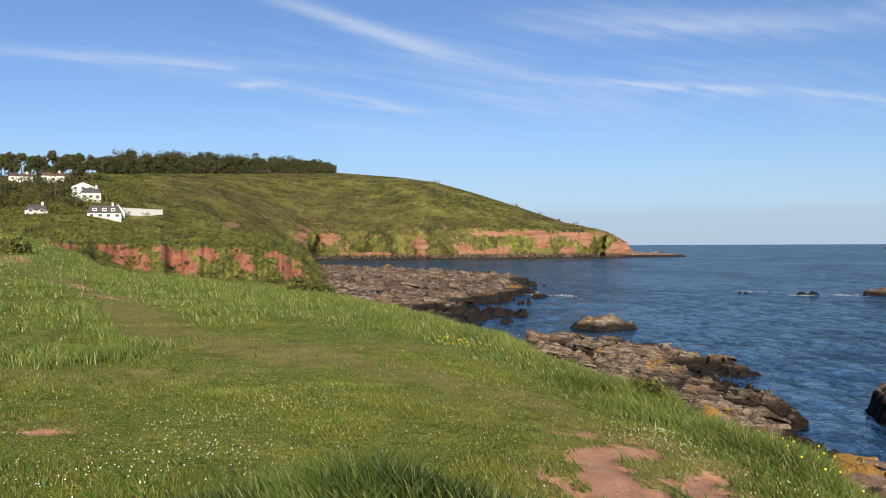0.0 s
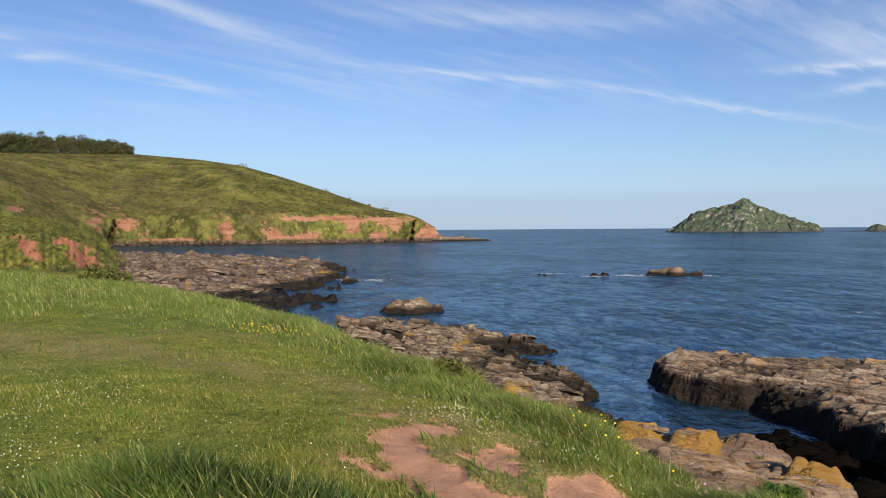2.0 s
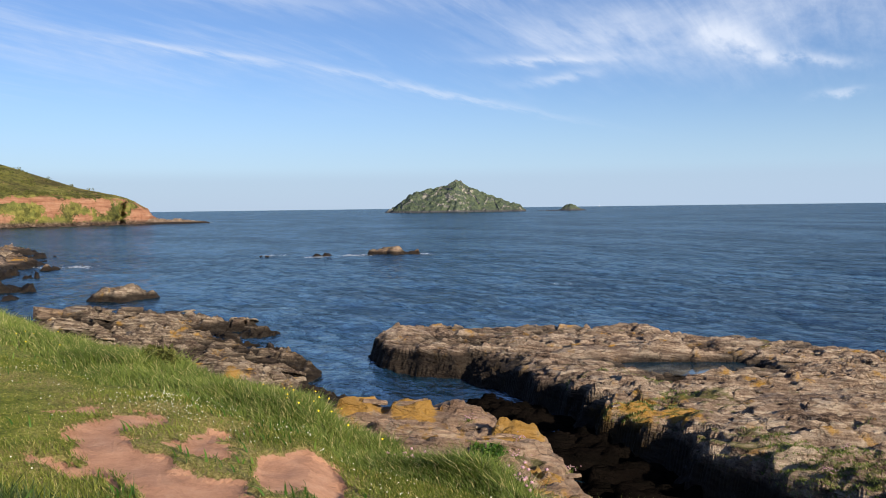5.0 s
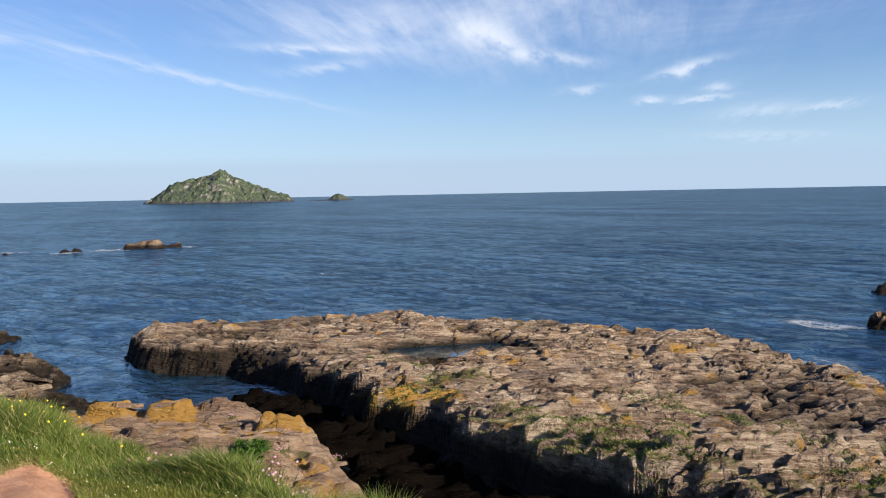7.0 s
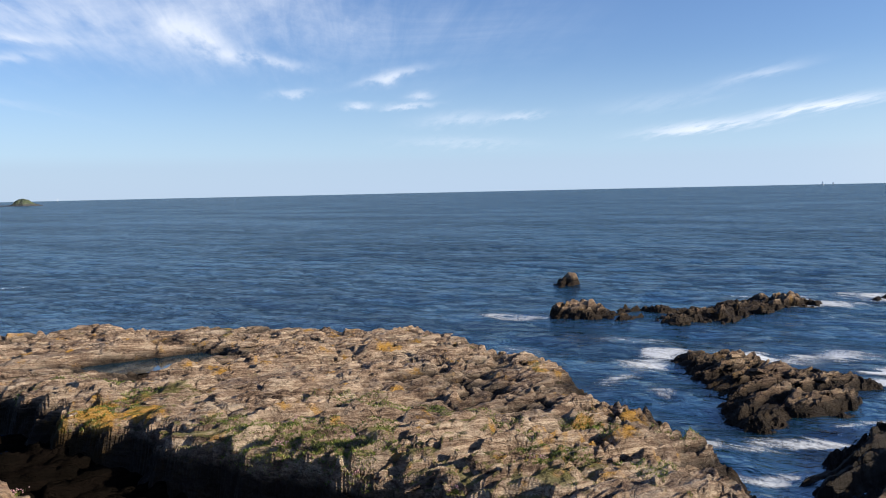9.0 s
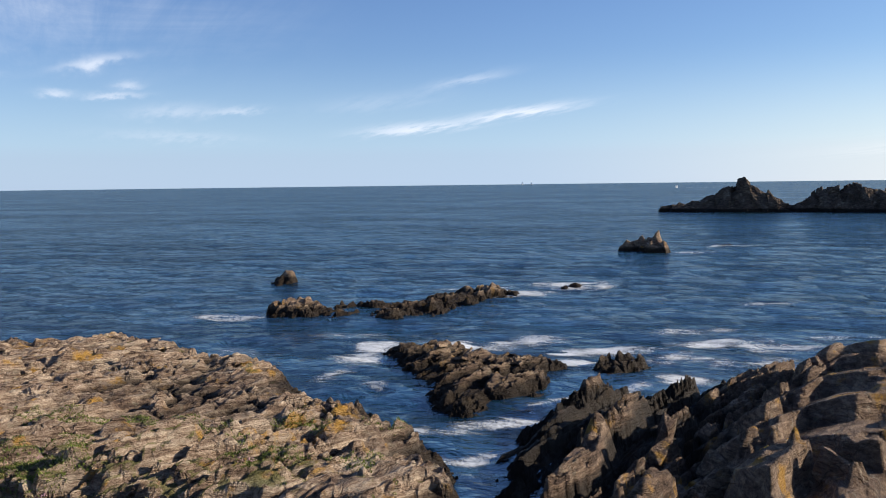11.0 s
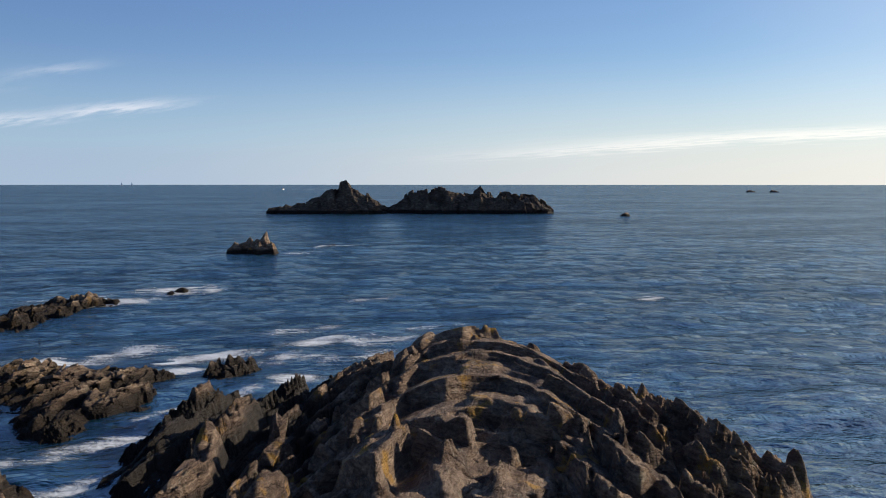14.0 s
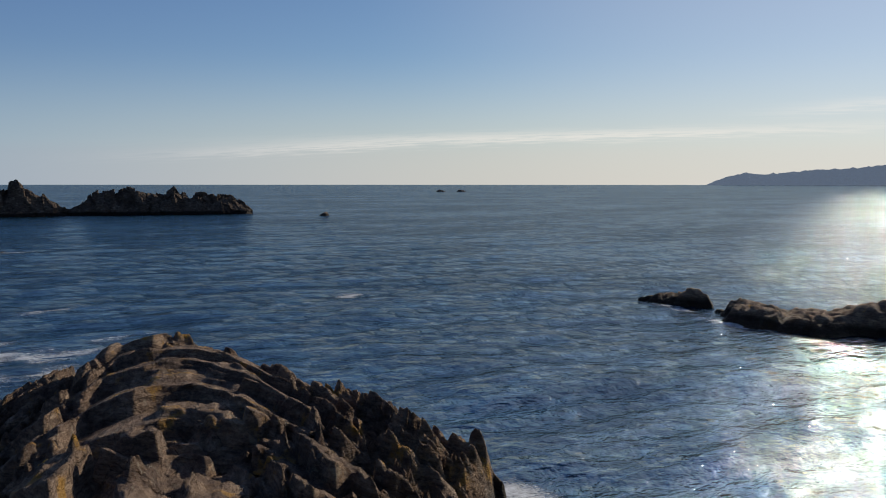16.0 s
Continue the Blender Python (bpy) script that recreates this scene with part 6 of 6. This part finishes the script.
def house(at, turn, long, deep, tall, ridge, roof_mat, windows, label, chimney=True, along=True, storeys=1):
    """A house: walls, a pitched roof with eaves, windows and a chimney. Local -y faces the bay."""
    base = new("house")
    base.matrix_world = Matrix.Translation(at) @ Matrix.Rotation(radians(turn), 4, "Z")
    bm = bmesh.new()
    box(bm, -long / 2, long / 2, -deep / 2, deep / 2, -4, tall)
    part("wall", bm, RENDER_WHITE, base)
    bm = bmesh.new()
    o = 0.35
    if along:
        pts = [(-long / 2 - o, -deep / 2 - o, tall), (long / 2 + o, -deep / 2 - o, tall), (long / 2 + o, deep / 2 + o, tall), (-long / 2 - o, deep / 2 + o, tall), (-long / 2 + 1.2, 0, tall + ridge), (long / 2 - 1.2, 0, tall + ridge)]
        roofs = ((0, 1, 5, 4), (2, 3, 4, 5), (1, 2, 5), (3, 0, 4), (3, 2, 1, 0))
    else:
        pts = [(-long / 2 - o, -deep / 2 - o, tall), (long / 2 + o, -deep / 2 - o, tall), (long / 2 + o, deep / 2 + o, tall), (-long / 2 - o, deep / 2 + o, tall), (0, -deep / 2 - o, tall + ridge), (0, deep / 2 + o, tall + ridge)]
        roofs = ((0, 3, 5, 4), (1, 4, 5, 2), (2, 5, 3), (3, 2, 1, 0))
    v = [bm.verts.new(p) for p in pts]
    for q in roofs:
        bm.faces.new([v[i] for i in q])
    part("roof", bm, roof_mat, base)
    if not along:
        bm = bmesh.new()
        y = -deep / 2
        v = [bm.verts.new(p) for p in ((-long / 2, y, tall), (long / 2, y, tall), (0, y, tall + ridge * 0.94), (-long / 2, y - 0.25, tall), (long / 2, y - 0.25, tall), (0, y - 0.25, tall + ridge * 0.94))]
        bm.faces.new(v[3:6]), bm.faces.new((v[0], v[2], v[1]))
        part("gable", bm, RENDER_WHITE, base)
    for s in range(storeys):
        for n in range(windows):
            x = long * ((n + 0.5) / windows - 0.5)
            z = 0.9 + s * 2.6
            bm = bmesh.new()
            for x0, x1, z0, z1 in ((x - 0.85, x - 0.72, z, z + 1.3), (x + 0.72, x + 0.85, z, z + 1.3), (x - 0.72, x + 0.72, z, z + 0.12), (x - 0.72, x + 0.72, z + 1.18, z + 1.3)):
                box(bm, x0, x1, -deep / 2 - 0.12, -deep / 2 + 0.02, z0, z1)
            win = part("window", bm, RENDER_WHITE, base)
            bm = bmesh.new()
            box(bm, x - 0.72, x + 0.72, -deep / 2 - 0.05, -deep / 2 + 0.01, z + 0.12, z + 1.18)
            part("pane", bm, PANE, win)
    if chimney:
        bm = bmesh.new()
        box(bm, long * 0.22, long * 0.22 + 0.9, -0.4, 0.4, tall + ridge * 0.4, tall + ridge + 1.3)
        part("chimney", bm, RENDER_WHITE, base)
    return tagged(base, label, "house", "hillside houses")


def dormer(parent, x, y, z):
    bm = bmesh.new()
    box(bm, x - 0.9, x + 0.9, y, y + 2.0, z, z + 1.3)
    d = part("dormer", bm, RENDER_WHITE, parent)
    bm = bmesh.new()
    box(bm, x - 0.65, x + 0.65, y - 0.05, y + 0.02, z + 0.3, z + 1.05)
    part("pane", bm, PANE, d)


def facing(a):
    return -a


house(on_headland(-23.35, 0.0535), facing(-23.4), 10.5, 9, 4.8, 2.4, ROOF_SLATE, 3, "white two-storey house with a pale gable", False, False, 2)
house(on_headland(-22.9, 0.0505), facing(-23), 9, 7, 3.2, 2.6, ROOF_SLATE, 3, "white cottage with a dark slate roof")
bungalow = house(on_headland(-22.1, 0.0325) - Vector((0, 0, 1.1)), facing(-22), 14, 8, 2.6, 3.6, ROOF_SLATE, 4, "white bungalow with dark roof and dormers")
for n in (-4.0, 0.0, 3.6):
    dormer(bungalow, n, -3.4, 3.5)
house(on_headland(-21.35, 0.0335) - Vector((0, 0, 0.8)), facing(-22), 6.0, 8, 3.0, 3.2, ROOF_SLATE, 1, "white gabled wing of the bungalow", False, False)
house(on_headland(-26.85, 0.0690), facing(-27), 12, 8, 2.7, 1.8, ROOF_TILE, 3, "white bungalow under the pines with a brown roof")
house(on_headland(-25.0, 0.0693), facing(-25), 12, 8, 3.0, 2.2, ROOF_TILE, 3, "cream bungalow with red-brown tile roof")
house(on_headland(-26.0, 0.0365) - Vector((0, 0, 0.9)), facing(-26), 9, 8, 1.6, 2.6, ROOF_SLATE, 2, "low house with a dark slate roof")


def garden_wall(p, q, tall, thick=0.4):
    """A rendered wall with a coping, from p to q."""
    base = new("garden_wall")
    mid, way = (p + q) / 2, q - p
    base.matrix_world = Matrix.Translation(mid) @ Matrix.Rotation(math.atan2(way.y, way.x), 4, "Z")
    n = Vector((way.x, way.y)).length
    bm = bmesh.new()
    box(bm, -n / 2, n / 2, -thick / 2, thick / 2, -5, tall)
    part("wall", bm, RENDER_WHITE, base)
    bm = bmesh.new()
    box(bm, -n / 2 - 0.1, n / 2 + 0.1, -thick / 2 - 0.1, thick / 2 + 0.1, tall, tall + 0.15)
    part("coping", bm, RENDER_WHITE, base)
    tagged(base, "long white rendered garden wall", "wall")


garden_wall(on_headland(-21.0, 0.0335), on_headland(-18.6, 0.0350), 2.9)
for n, (a, e) in enumerate([(-26.0, 0.056), (-24.9, 0.047), (-22.4, 0.083)]):
    p = on_headland(a, e)
    base = new("utility_pole")
    base.location = p
    bm = bmesh.new()
    bmesh.ops.create_cone(bm, segments=8, radius1=0.2, radius2=0.13, depth=10, cap_ends=True, matrix=Matrix.Translation((0, 0, 4.5)))
    part("pole", bm, BARK, base)
    bm = bmesh.new()
    box(bm, -0.9, 0.9, -0.08, 0.08, 8.7, 8.9)
    part("crossarm", bm, BARK, base)
    tagged(base, "plain wooden utility pole on the hillside", "pole", "utility poles")

# ---- boats far out ----


def motor_boat(at, turn):
    base = new("motor_boat")
    base.matrix_world = Matrix.Translation(at) @ Matrix.Rotation(radians(turn), 4, "Z")
    bm = bmesh.new()
    rings = []
    for x, wide, keel in ((-4.5, 1.4, 0.0), (0, 1.6, -0.1), (3, 1.1, 0.1), (5.2, 0.08, 0.7)):
        rings.append([bm.verts.new((x, -wide, 1.2 + 0.1 * max(0, x) / 2)), bm.verts.new((x, -wide * 0.7, keel)), bm.verts.new((x, wide * 0.7, keel)), bm.verts.new((x, wide, 1.2 + 0.1 * max(0, x) / 2))])
    for lo, hi in zip(rings[:-1], rings[1:]):
        for i in range(3):
            bm.faces.new((lo[i], lo[i + 1], hi[i + 1], hi[i]))
        bm.faces.new((lo[3], lo[0], hi[0], hi[3]))
    bm.faces.new(rings[0])
    part("hull", bm, BOAT_WHITE, base)
    bm = bmesh.new()
    box(bm, -1.6, 1.6, -1.0, 1.0, 1.2, 2.9)
    part("cabin", bm, BOAT_WHITE, base)
    bm = bmesh.new()
    box(bm, 1.6, 1.66, -0.85, 0.85, 1.8, 2.6)
    part("windscreen", bm, PANE, base)
    tagged(base, "small white motor boat under way", "boat")


bx, by = at_azimuth(101.9, 1180)
motor_boat((bx, by, -0.1), 160)


def sail_boat(at, turn):
    base = new("sailing_boat")
    base.matrix_world = Matrix.Translation(at) @ Matrix.Rotation(radians(turn), 4, "Z")
    bm = bmesh.new()
    box(bm, -5, 5, -1.4, 1.4, 0, 1.2)
    for v in bm.verts:
        if v.co.x > 0:
            v.co.y *= 0.15
        if v.co.z < 0.5:
            v.co.y *= 0.6
    part("hull", bm, BOAT_WHITE, base)
    bm = bmesh.new()
    bmesh.ops.create_cone(bm, segments=6, radius1=0.12, radius2=0.07, depth=14, cap_ends=True, matrix=Matrix.Translation((0.6, 0, 8)))
    part("mast", bm, BOAT_WHITE, base)
    for x, label in ((-4.2, "mainsail"), (4.6, "jib")):
        bm = bmesh.new()
        v = [bm.verts.new(p) for p in ((0.5, 0.02, 2.2), (x, 0.5, 2.2), (0.5, 0.02, 14.5), (0.5, -0.06, 2.2), (x, 0.42, 2.2), (0.5, -0.06, 14.5))]
        bm.faces.new(v[:3]), bm.faces.new((v[3], v[5], v[4]))
        part(label, bm, BOAT_WHITE, base)
    tagged(base, "white sailing boat on the horizon", "boat", "sailing boats")


for a, d in ((91.7, 3400), (92.3, 3600), (42.5, 3500)):
    bx, by = at_azimuth(a, d)
    sail_boat((bx, by, -0.2), 40)
